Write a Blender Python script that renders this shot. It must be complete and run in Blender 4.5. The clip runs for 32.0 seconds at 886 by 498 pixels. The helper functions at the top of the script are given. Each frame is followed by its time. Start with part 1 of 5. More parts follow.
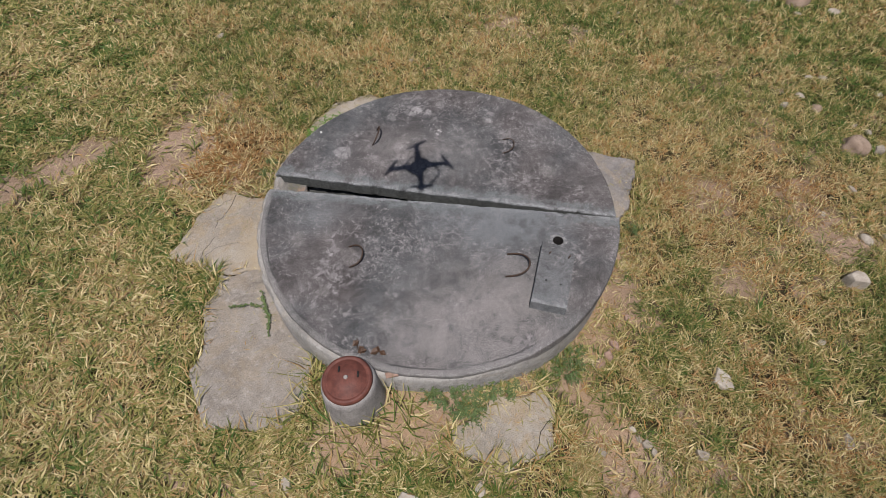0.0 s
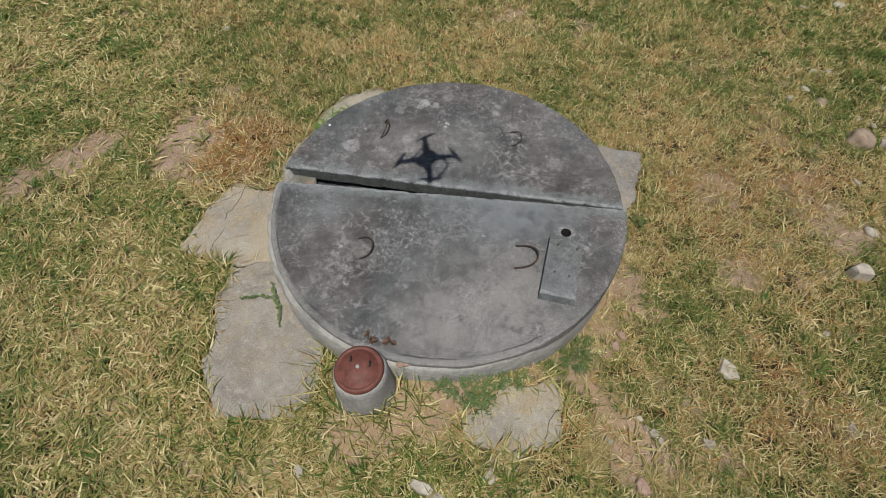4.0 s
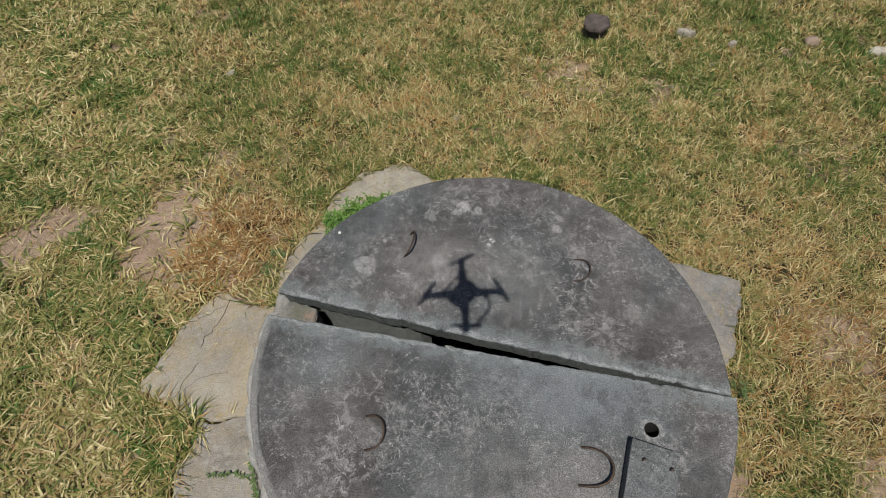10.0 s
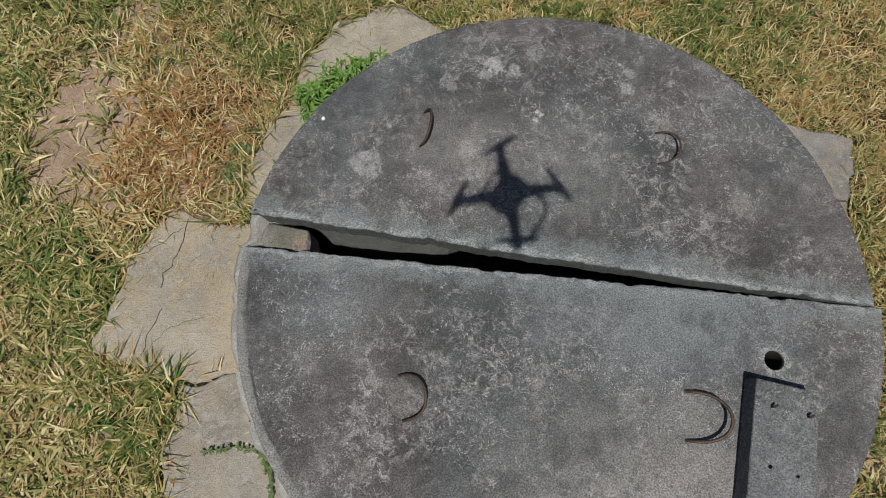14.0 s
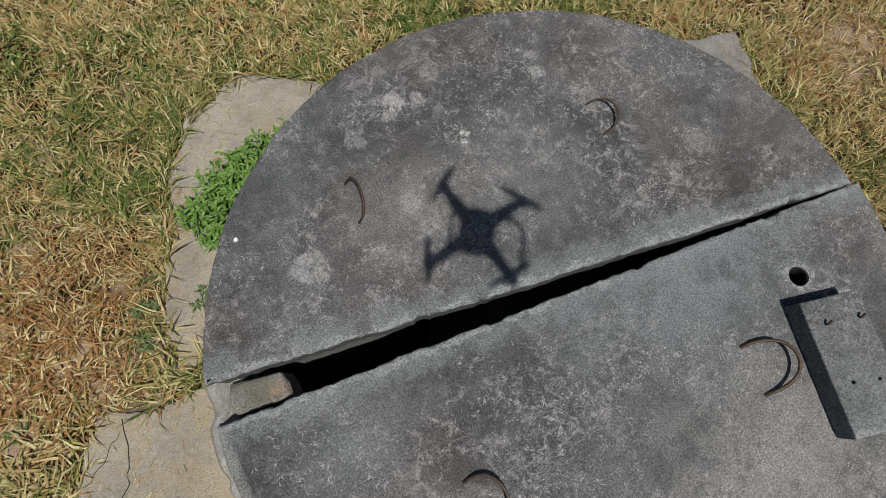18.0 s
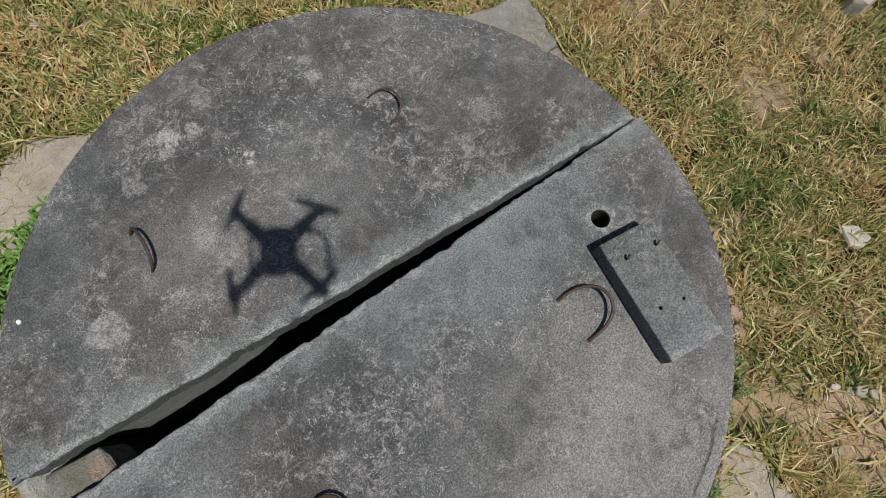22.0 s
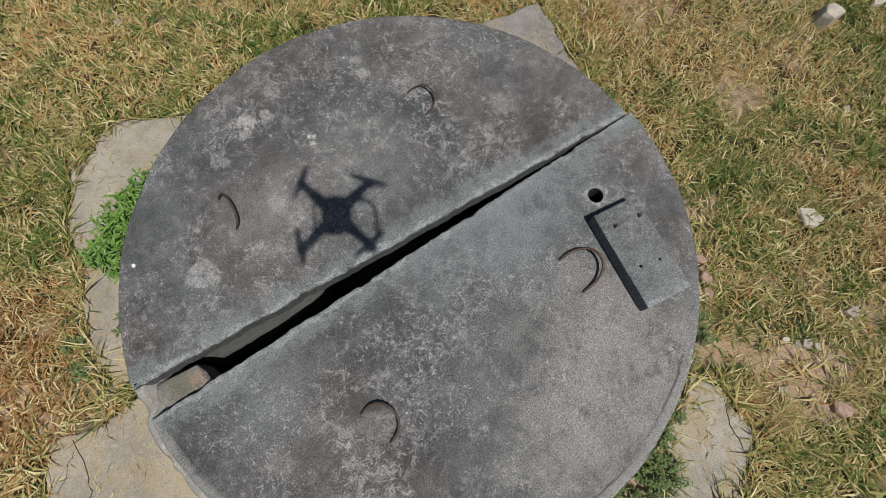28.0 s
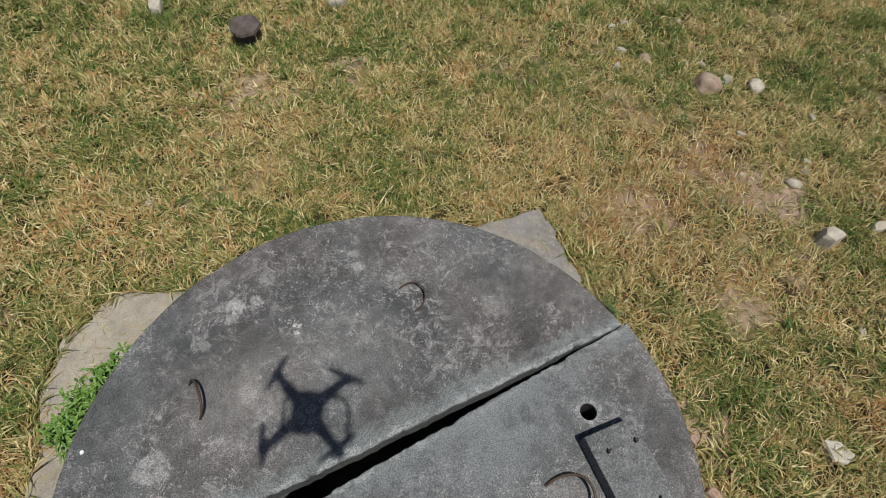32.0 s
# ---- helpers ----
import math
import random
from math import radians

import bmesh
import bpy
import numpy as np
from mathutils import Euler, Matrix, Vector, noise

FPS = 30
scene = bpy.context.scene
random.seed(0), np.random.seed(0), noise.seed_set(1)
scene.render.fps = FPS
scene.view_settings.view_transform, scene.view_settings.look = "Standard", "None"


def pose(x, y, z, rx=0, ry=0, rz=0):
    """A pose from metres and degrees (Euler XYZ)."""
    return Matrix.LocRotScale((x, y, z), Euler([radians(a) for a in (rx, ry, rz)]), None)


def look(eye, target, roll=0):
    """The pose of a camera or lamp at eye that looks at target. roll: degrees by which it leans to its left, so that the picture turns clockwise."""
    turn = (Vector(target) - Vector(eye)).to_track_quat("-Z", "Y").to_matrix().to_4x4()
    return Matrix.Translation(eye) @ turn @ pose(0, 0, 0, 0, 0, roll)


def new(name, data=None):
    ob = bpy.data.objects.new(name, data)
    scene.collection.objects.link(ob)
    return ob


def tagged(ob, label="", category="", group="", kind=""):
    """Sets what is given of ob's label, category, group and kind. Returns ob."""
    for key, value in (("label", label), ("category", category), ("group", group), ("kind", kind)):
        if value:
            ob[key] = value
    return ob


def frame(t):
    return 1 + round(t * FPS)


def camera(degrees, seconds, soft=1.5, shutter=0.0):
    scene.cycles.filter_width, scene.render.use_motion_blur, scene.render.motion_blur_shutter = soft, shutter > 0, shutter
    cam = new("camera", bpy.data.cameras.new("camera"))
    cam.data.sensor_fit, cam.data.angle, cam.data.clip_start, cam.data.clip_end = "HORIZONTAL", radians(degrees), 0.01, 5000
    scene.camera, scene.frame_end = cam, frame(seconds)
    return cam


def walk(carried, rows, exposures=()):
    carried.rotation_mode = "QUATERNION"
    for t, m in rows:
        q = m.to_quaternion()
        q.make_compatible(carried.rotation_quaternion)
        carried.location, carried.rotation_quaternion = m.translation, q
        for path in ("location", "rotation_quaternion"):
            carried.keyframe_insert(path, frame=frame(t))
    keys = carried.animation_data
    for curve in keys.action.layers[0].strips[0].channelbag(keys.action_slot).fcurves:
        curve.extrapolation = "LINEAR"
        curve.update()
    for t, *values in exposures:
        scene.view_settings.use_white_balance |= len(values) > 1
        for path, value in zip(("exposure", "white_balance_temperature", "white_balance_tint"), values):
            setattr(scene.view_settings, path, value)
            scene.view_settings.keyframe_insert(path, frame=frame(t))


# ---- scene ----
cam = camera(79.8, 32.0, soft=0.6)
PATH = [
    (0, (0.0864, 0.2570, 2.6799), (0.0298, 1.3749, 1.0225), -3.19),
    (0.5, (0.0515, 0.2455, 2.6683), (-0.0051, 1.3624, 1.0102), -3.18),
    (1, (0.0125, 0.2384, 2.6925), (-0.0438, 1.3515, 1.0318), -3.18),
    (1.5, (-0.0265, 0.2205, 2.6978), (-0.0841, 1.3286, 1.0338), -3.16),
    (2, (-0.0453, 0.2158, 2.7182), (-0.1017, 1.3195, 1.0512), -3.08),
    (2.5, (-0.0265, 0.2038, 2.7114), (-0.0806, 1.3118, 1.0472), -2.95),
    (3, (0.0216, 0.2041, 2.6965), (-0.0431, 1.3091, 1.0307), -3.53),
    (3.5, (0.0289, 0.2118, 2.6790), (-0.0276, 1.3138, 1.0110), -3.17),
    (5.5, (0.1301, 0.2823, 2.8229), (0.0686, 1.3788, 1.1513), -3.28),
    (6, (0.1747, 0.2843, 2.8296), (0.1151, 1.3801, 1.1576), -3.20),
    (6.5, (0.2005, 0.2830, 2.7891), (0.1396, 1.3802, 1.1180), -3.30),
    (7, (0.1558, 0.2864, 2.6816), (0.0926, 1.3833, 1.0104), -3.38),
    (7.5, (0.0948, 0.2480, 2.6320), (0.0178, 1.3452, 0.9615), -3.58),
    (8, (0.0886, 0.2487, 2.6546), (0.0090, 1.3446, 0.9835), -3.60),
    (8.5, (0.1139, 0.3329, 2.6188), (0.0351, 1.4319, 0.9497), -3.58),
    (9, (0.0976, 0.5764, 2.5620), (-0.0270, 1.6635, 0.8879), -3.81),
    (9.5, (0.0390, 0.9499, 2.5132), (-0.1139, 2.0234, 0.8327), -4.38),
    (10, (-0.0792, 1.3316, 2.4752), (-0.2174, 2.4014, 0.7910), -3.63),
    (10.5, (-0.0962, 1.5572, 2.4590), (-0.2362, 2.5953, 0.7553), -3.72),
    (11, (-0.0822, 1.6455, 2.4016), (-0.2212, 2.5899, 0.6441), -4.20),
    (11.5, (-0.1073, 1.6959, 2.3166), (-0.2384, 2.4938, 0.4873), -5.02),
    (12, (-0.1571, 1.6887, 2.2341), (-0.2821, 2.3248, 0.3421), -6.71),
    (12.5, (-0.2246, 1.6621, 2.1509), (-0.3424, 2.2139, 0.2322), -7.58),
    (13, (-0.2568, 1.6786, 2.0935), (-0.3556, 2.2326, 0.1743), -7.14),
    (13.5, (-0.3078, 1.7718, 2.0138), (-0.3806, 2.3292, 0.0944), -6.64),
    (15.5, (-0.3554, 1.8547, 1.9011), (-0.3476, 2.3854, -0.0272), -4.20),
    (16, (-0.4574, 1.9149, 1.8722), (-0.4401, 2.4625, -0.0513), -4.01),
    (16.5, (-0.5850, 2.0044, 1.8860), (-0.5077, 2.5462, -0.0377), -2.10),
    (17, (-0.6534, 2.1290, 1.8477), (-0.4652, 2.6404, -0.0767), 1.86),
    (17.5, (-0.6204, 2.1715, 1.8266), (-0.3474, 2.6512, -0.0958), 4.76),
    (18, (-0.4918, 2.1235, 1.7961), (-0.1951, 2.5784, -0.1288), 5.17),
    (18.5, (-0.3893, 2.0327, 1.7956), (-0.0418, 2.4522, -0.1287), 6.73),
    (19, (-0.3036, 1.9186, 1.7781), (0.1023, 2.3086, -0.1411), 7.61),
    (19.5, (-0.2103, 1.8613, 1.7836), (0.2154, 2.2320, -0.1351), 7.64),
    (20, (0.0044, 1.8559, 1.7737), (0.4461, 2.1985, -0.1466), 8.03),
    (20.5, (0.1659, 1.8527, 1.8039), (0.6433, 2.2008, -0.1069), 8.80),
    (21, (0.1045, 1.8348, 1.8263), (0.5691, 2.1742, -0.0892), 8.93),
    (21.5, (-0.0043, 1.8345, 1.7957), (0.4266, 2.1899, -0.1247), 8.12),
    (22, (-0.1336, 1.8968, 1.7847), (0.3111, 2.2414, -0.1345), 9.74),
    (22.5, (-0.1939, 1.9349, 1.8040), (0.2397, 2.2788, -0.1179), 9.39),
    (23, (-0.1780, 1.8835, 1.8221), (0.2567, 2.2310, -0.0989), 9.30),
    (23.5, (-0.1389, 1.8086, 1.8295), (0.3014, 2.1545, -0.0905), 9.77),
    (24, (-0.1211, 1.7983, 1.8119), (0.3131, 2.1432, -0.1097), 9.58),
    (24.5, (-0.1905, 1.8283, 1.8111), (0.2344, 2.1772, -0.1118), 8.87),
    (25, (-0.2831, 1.8489, 1.8444), (0.1408, 2.1950, -0.0792), 9.20),
    (25.5, (-0.3177, 1.9294, 1.8898), (0.1072, 2.2470, -0.0386), 11.71),
    (26, (-0.3103, 1.9091, 1.9582), (0.1105, 2.2270, 0.0290), 11.51),
    (26.5, (-0.3252, 1.8800, 2.0026), (0.0956, 2.1995, 0.0736), 11.38),
    (28.5, (-0.3286, 1.8207, 2.1768), (0.0712, 2.1417, 0.2436), 10.27),
    (29, (-0.2510, 1.8158, 2.2267), (0.1233, 2.1446, 0.2898), 9.45),
    (29.5, (-0.2067, 1.8193, 2.2354), (0.1463, 2.1616, 0.2968), 8.65),
    (30, (-0.2009, 1.8338, 2.2345), (0.1622, 2.1951, 0.3012), 8.45),
    (30.5, (-0.1661, 1.8506, 2.2157), (0.2366, 2.2826, 0.3049), 6.68),
    (31, (-0.1181, 1.8768, 2.1831), (0.3683, 2.4221, 0.3213), 5.51),
    (31.5, (-0.1096, 1.8757, 2.1491), (0.4820, 2.5660, 0.3676), 4.47),
    (32, (-0.1276, 1.8362, 2.1107), (0.5642, 2.6709, 0.4300), 3.63),
]
walk(cam, [(t, look(eye, target, roll)) for t, eye, target, roll in PATH],
     exposures=[(0.0, -0.10, 6500, 19), (1.0, -0.10, 6500, 15), (3.0, -0.10, 6500, 10.5), (6.0, -0.10, 6500, 10.5), (12.0, -0.15, 6500, 10), (18.0, -0.16, 6500, 10), (21.0, -0.09, 6500, 10), (25.0, -0.06, 6500, 10), (32.0, 0.0, 6500, 10)])

# ---------------------------------------------------------------- light
SUN_ELEVATION, SUN_AZIMUTH = 70.0, -176.0  # azimuth from +y towards +x
TO_SUN = Vector((math.sin(radians(SUN_AZIMUTH)) * math.cos(radians(SUN_ELEVATION)),
                 math.cos(radians(SUN_AZIMUTH)) * math.cos(radians(SUN_ELEVATION)),
                 math.sin(radians(SUN_ELEVATION))))
world = bpy.data.worlds.new("sky")
scene.world = world
world.use_nodes = True
wn = world.node_tree.nodes
sky = wn.new("ShaderNodeTexSky")
sky.sky_type = "NISHITA"
sky.sun_disc = False
sky.sun_elevation = radians(SUN_ELEVATION)
sky.sun_rotation = radians(SUN_AZIMUTH)
world.node_tree.links.new(sky.outputs[0], wn["Background"].inputs[0])
wn["Background"].inputs[1].default_value = 0.05
sun_data = bpy.data.lights.new("sun", "SUN")
sun_data.energy, sun_data.angle, sun_data.color = 4.7, radians(0.53), (1.0, 0.972, 0.905)
sun = new("sun", sun_data)
sun.matrix_world = look(TO_SUN * 30, (0, 0, 0))
scene.view_settings.exposure = 0.0

# ---------------------------------------------------------------- plan
CX, CY = -0.039, 2.172          # middle of the round tank
TOP = 0.29                      # upper face of the lids
RING = 1.024                     # outer radius of the tank wall
FAR_A, FAR_B = Vector((-0.992, 2.436)), Vector((0.954, 2.077))     # straight edge of the far lid
NEAR_A, NEAR_B = Vector((-0.978, 2.318)), Vector((0.869, 2.085))   # straight edge of the near lid


def ground_z(x, y):
    """Height of the soil: a gentle fall away to the back, a low bank before the tank."""
    x, y = np.asarray(x, float), np.asarray(y, float)
    bank = 0.125 * np.exp(-((x - 0.02) ** 2 + (y - 1.08) ** 2) / 0.36)
    return 0.06 - 0.088 * np.tanh(x / 4) - 0.30 * np.tanh(y / 6) + bank


def gz(x, y):
    return float(ground_z(x, y))


class Field:
    """Smooth value noise on a lattice, between 0 and 1."""

    def __init__(self, seed, size=64):
        self.n = size
        self.v = np.random.RandomState(seed).rand(size, size)

    def at(self, x, y, cell):
        x, y = np.asarray(x) / cell + 1000.3, np.asarray(y) / cell + 1000.7
        i, j = np.floor(x).astype(int), np.floor(y).astype(int)
        u, w = x - i, y - j
        u, w = u * u * (3 - 2 * u), w * w * (3 - 2 * w)
        n, v = self.n, self.v
        a, b = v[i % n, j % n], v[(i + 1) % n, j % n]
        c, d = v[i % n, (j + 1) % n], v[(i + 1) % n, (j + 1) % n]
        return a * (1 - u) * (1 - w) + b * u * (1 - w) + c * (1 - u) * w + d * u * w

    def fbm(self, x, y, cell):
        return 0.55 * self.at(x, y, cell) + 0.3 * self.at(x, y, cell / 2.3) + 0.15 * self.at(x, y, cell / 5.1)


def blobs(x, y, spots):
    """Sum of soft round spots (x, y, radius, weight)."""
    s = np.zeros_like(np.asarray(x, float))
    for px, py, r, w in spots:
        s = s + w * np.exp(-((x - px) ** 2 + (y - py) ** 2) / (r * r))
    return s


BARE = [(-0.16, 1.04, 0.13, 1.6), (-0.02, 0.98, 0.13, 1.5), (-0.47, 0.90, 0.11, 2.0), (-0.34, 0.88, 0.09, 1.6), (0.72, 1.10, 0.08, 0.5), (-2.50, 3.02, 0.10, 1.8), (-2.60, 2.94, 0.12, 2.2), (-2.72, 2.84, 0.13, 2.2), (-2.86, 2.72, 0.11, 1.8), (-2.98, 2.58, 0.14, 1.8), (-1.97, 3.17, 0.14, 1.8), (-1.90, 2.96, 0.14, 1.9), (-1.96, 2.80, 0.16, 1.8), (-1.83, 3.06, 0.10, 1.2),
        (1.75, 2.55, 0.2, 0.7), (1.68, 1.84, 0.15, 0.6), (2.27, 2.45, 0.18, 0.7), (0.78, 1.04, 0.13, 1.0),
        (0.92, 0.80, 0.14, 0.8), (-0.50, 0.88, 0.14, 1.1), (1.15, 4.41, 0.16, 0.9), (0.55, 4.55, 0.24, 0.7),
        (0.80, 1.55, 0.16, 1.0), (0.98, 1.75, 0.12, 0.8), (-0.22, 0.98, 0.10, 1.0), (-1.18, 2.75, 0.12, 0.8),
        (-0.9, 0.7, 0.12, 0.7), (-1.3, 0.75, 0.1, 0.7), (2.45, 2.15, 0.2, 0.7),
        (-2.2, 2.2, 0.12, 0.6), (0.25, 0.7, 0.12, 0.6), (1.3, 0.75, 0.15, 0.6), (-0.02, 1.05, 0.14, 1.1), (0.1, 1.1, 0.1, 0.8), (0.62, 1.2, 0.08, 0.6), (-1.75, 3.55, 0.16, 0.6), (-2.15, 3.75, 0.14, 0.5), (-1.6, 3.25, 0.12, 0.5), (1.15, 1.55, 0.1, 0.5), (0.98, 0.76, 0.09, 1.0), (0.86, 0.63, 0.07, 0.9), (1.2, 1.05, 0.08, 0.6)]
RUST = [(-1.46, 3.0, 0.24, 0.9), (-1.6, 2.76, 0.2, 0.9), (-1.3, 3.1, 0.16, 0.8), (-1.38, 2.72, 0.2, 0.9), (-1.52, 2.9, 0.2, 0.3), (-1.2, 3.0, 0.1, 0.6),
        (1.61, 2.17, 0.2, 0.5), (1.8, 1.1, 0.3, 0.6), (0.60, 0.92, 0.12, 0.8), (1.45, 2.5, 0.2, 0.75),
        (2.4, 2.5, 0.25, 0.6), (1.9, 2.6, 0.18, 0.6), (1.3, 1.95, 0.12, 0.5), (2.0, 0.85, 0.25, 0.5), (1.5, 1.05, 0.35, 0.35), (-1.75, 3.3, 0.25, 0.15)]
STRAW = [(1.9, 2.3, 0.45, 0.14), (2.3, 2.75, 0.4, 0.12), (1.7, 2.6, 0.6, 0.26), (2.0, 2.0, 0.5, 0.14), (1.35, 2.95, 0.3, 0.2), (-0.3, 3.75, 0.5, 0.16), (-1.4, 3.7, 0.5, 0.06), (-2.0, 3.5, 0.5, 0.03), (0.5, 4.2, 0.7, 0.10), (-0.3, 4.6, 0.7, 0.08), (2.6, 2.4, 0.4, 0.15), (-2.0, 1.2, 0.6, 0.12), (-0.9, 0.8, 0.4, 0.12), (-1.0, 4.15, 0.5, 0.2), (-1.9, 4.2, 0.5, 0.05), (-2.0, 1.6, 0.4, 0.12), (1.9, 3.0, 0.5, 0.16), (-0.8, 0.55, 0.45, 0.22), (1.25, 1.85, 0.25, 0.08), (0.2, 0.55, 0.4, 0.15)]
LUSH = [(-0.94, 3.28, 0.1, 0.8), (-1.62, 1.84, 0.16, 0.8), (-2.6, 1.9, 0.3, 0.4), (-0.4, 0.82, 0.2, 0.6),
        (1.78, 2.17, 0.18, 0.6), (1.2, 2.25, 0.15, 0.4), (0.66, 1.31, 0.14, 0.9), (-1.0, 0.95, 0.14, 0.6),
        (-1.48, 1.7, 0.15, 0.7), (-2.2, 2.6, 0.25, 0.6), (1.12, 1.3, 0.22, 0.6), (1.5, 1.45, 0.3, 0.3), (-1.75, 2.45, 0.2, 0.5),
        (2.2, 1.35, 0.3, 0.2), (-2.9, 3.3, 0.3, 0.5), (-1.9, 3.9, 0.5, 0.3), (0.0, 3.75, 0.25, 0.4),
        (-1.12, 2.83, 0.05, 0.8), (1.35, 1.75, 0.12, 0.3), (1.4, 0.95, 0.2, 0.2)]
F1, F2, F3 = Field(3), Field(11), Field(29)


def bare(x, y):
    """How thin the turf is, 0 to 1, with ragged outlines."""
    rag = 0.15 + 1.2 * F2.fbm(x, y, 0.16) + 0.7 * (F1.at(x, y, 0.035) > 0.42)
    b = blobs(x, y, BARE) * rag + np.clip(F3.fbm(x, y, 0.42) - 0.62, 0, 1) * 2.2 + np.clip(F1.fbm(x, y, 0.14) - 0.56, 0, 1) * 1.9
    return np.clip(b, 0, 1)


# ---------------------------------------------------------------- materials
class Graph:
    """Shorthand for a node material."""

    def __init__(self, name, roughness=0.9, specular=0.25):
        self.m = bpy.data.materials.new(name)
        self.m.use_nodes = True
        self.t = self.m.node_tree
        self.b = self.t.nodes["Principled BSDF"]
        self.b.inputs["Roughness"].default_value = roughness
        self.b.inputs["Specular IOR Level"].default_value = specular
        self.pos = self.node("ShaderNodeNewGeometry").outputs["Position"]

    def node(self, kind):
        return self.t.nodes.new(kind)

    def put(self, socket, value):
        if hasattr(value, "links"):
            self.t.links.new(value, socket)
        elif isinstance(value, (tuple, list)) and len(value) == 3 and socket.type == "RGBA":
            socket.default_value = (*value, 1)
        else:
            socket.default_value = value

    def math(self, op, a, b=0.0, c=0.0, clamp=False):
        n = self.node("ShaderNodeMath")
        n.operation, n.use_clamp = op, clamp
        for s, v in zip(n.inputs, (a, b, c)):
            self.put(s, v)
        return n.outputs[0]

    def noise(self, scale, detail=4.0, rough=0.6, vector=None, distort=0.0):
        n = self.node("ShaderNodeTexNoise")
        self.put(n.inputs["Vector"], vector or self.pos)
        n.inputs["Scale"].default_value, n.inputs["Detail"].default_value = scale, detail
        n.inputs["Roughness"].default_value, n.inputs["Distortion"].default_value = rough, distort
        return n.outputs[0]

    def voronoi(self, scale, feature="F1", vector=None):
        n = self.node("ShaderNodeTexVoronoi")
        n.feature = feature
        self.put(n.inputs["Vector"], vector or self.pos)
        n.inputs["Scale"].default_value = scale
        return n.outputs["Distance"]

    def ramp(self, value, lo, hi, a=0.0, b=1.0):
        n = self.node("ShaderNodeMapRange")
        n.interpolation_type = "SMOOTHSTEP"
        for k, v in (("Value", value), ("From Min", lo), ("From Max", hi), ("To Min", a), ("To Max", b)):
            self.put(n.inputs[k], v)
        return n.outputs[0]

    def mix(self, f, a, b, mode="MIX"):
        n = self.node("ShaderNodeMix")
        n.data_type, n.blend_type = "RGBA", mode
        self.put(n.inputs[0], f)
        self.put(n.inputs[6], a)
        self.put(n.inputs[7], b)
        return n.outputs[2]

    def colours(self, value, stops):
        n = self.node("ShaderNodeValToRGB")
        e = n.color_ramp.elements
        while len(e) < len(stops):
            e.new(0.5)
        for k, (p, c) in zip(e, stops):
            k.position, k.color = p, (*c, 1)
        self.put(n.inputs[0], value)
        return n.outputs[0]

    def split(self):
        n = self.node("ShaderNodeSeparateXYZ")
        self.put(n.inputs[0], self.pos)
        return n.outputs

    def spot(self, x, y, r, blur=0.6):
        """1 inside a round spot on the plan, fading out."""
        o = self.split()
        d = self.math("SQRT", self.math("ADD", self.math("POWER", self.math("SUBTRACT", o[0], x), 2.0),
                                        self.math("POWER", self.math("SUBTRACT", o[1], y), 2.0)))
        return self.ramp(d, r * (1 - blur), r * (1 + blur), 1.0, 0.0)

    def ragged(self, x, y, r, wander, amount):
        """1 inside a spot whose edge wanders with a noise, with a fairly crisp outline."""
        o = self.split()
        d = self.math("SQRT", self.math("ADD", self.math("POWER", self.math("SUBTRACT", o[0], x), 2.0),
                                        self.math("POWER", self.math("SUBTRACT", o[1], y), 2.0)))
        d = self.math("ADD", d, self.math("MULTIPLY", self.math("SUBTRACT", wander, 0.5), amount * r))
        return self.ramp(d, r * 0.72, r * 1.1, 1.0, 0.0)

    def bump(self, height, strength, distance=0.01):
        n = self.node("ShaderNodeBump")
        n.inputs["Strength"].default_value, n.inputs["Distance"].default_value = strength, distance
        self.put(n.inputs["Height"], height)
        self.put(self.b.inputs["Normal"], n.outputs[0])

    def done(self, colour):
        self.put(self.b.inputs["Base Color"], colour)
        return self.m


def line_distance(g, a, b):
    """Distance on the plan from the straight line through a and b."""
    d = (b - a).normalized()
    nx, ny = -d.y, d.x
    o = g.split()
    s = g.math("ADD", g.math("MULTIPLY", o[0], nx), g.math("MULTIPLY", o[1], ny))
    return g.math("ABSOLUTE", g.math("SUBTRACT", s, nx * a.x + ny * a.y))


def veins(g, scale, width, distort=1.0, detail=2):
    """Thin wandering lines, 1 on the line."""
    n = g.noise(scale, detail, 0.6, distort=distort)
    return g.ramp(g.math("ABSOLUTE", g.math("SUBTRACT", n, 0.5)), width * 0.3, width, 1.0, 0.0)


def grained(g, col, value, lo, hi, dark, bright):
    """col times a grey that runs from dark to bright as value runs from lo to hi."""
    return g.mix(1.0, col, g.colours(g.ramp(value, lo, hi), [(0.0, (dark,) * 3), (1.0, (bright,) * 3)]), "MULTIPLY")


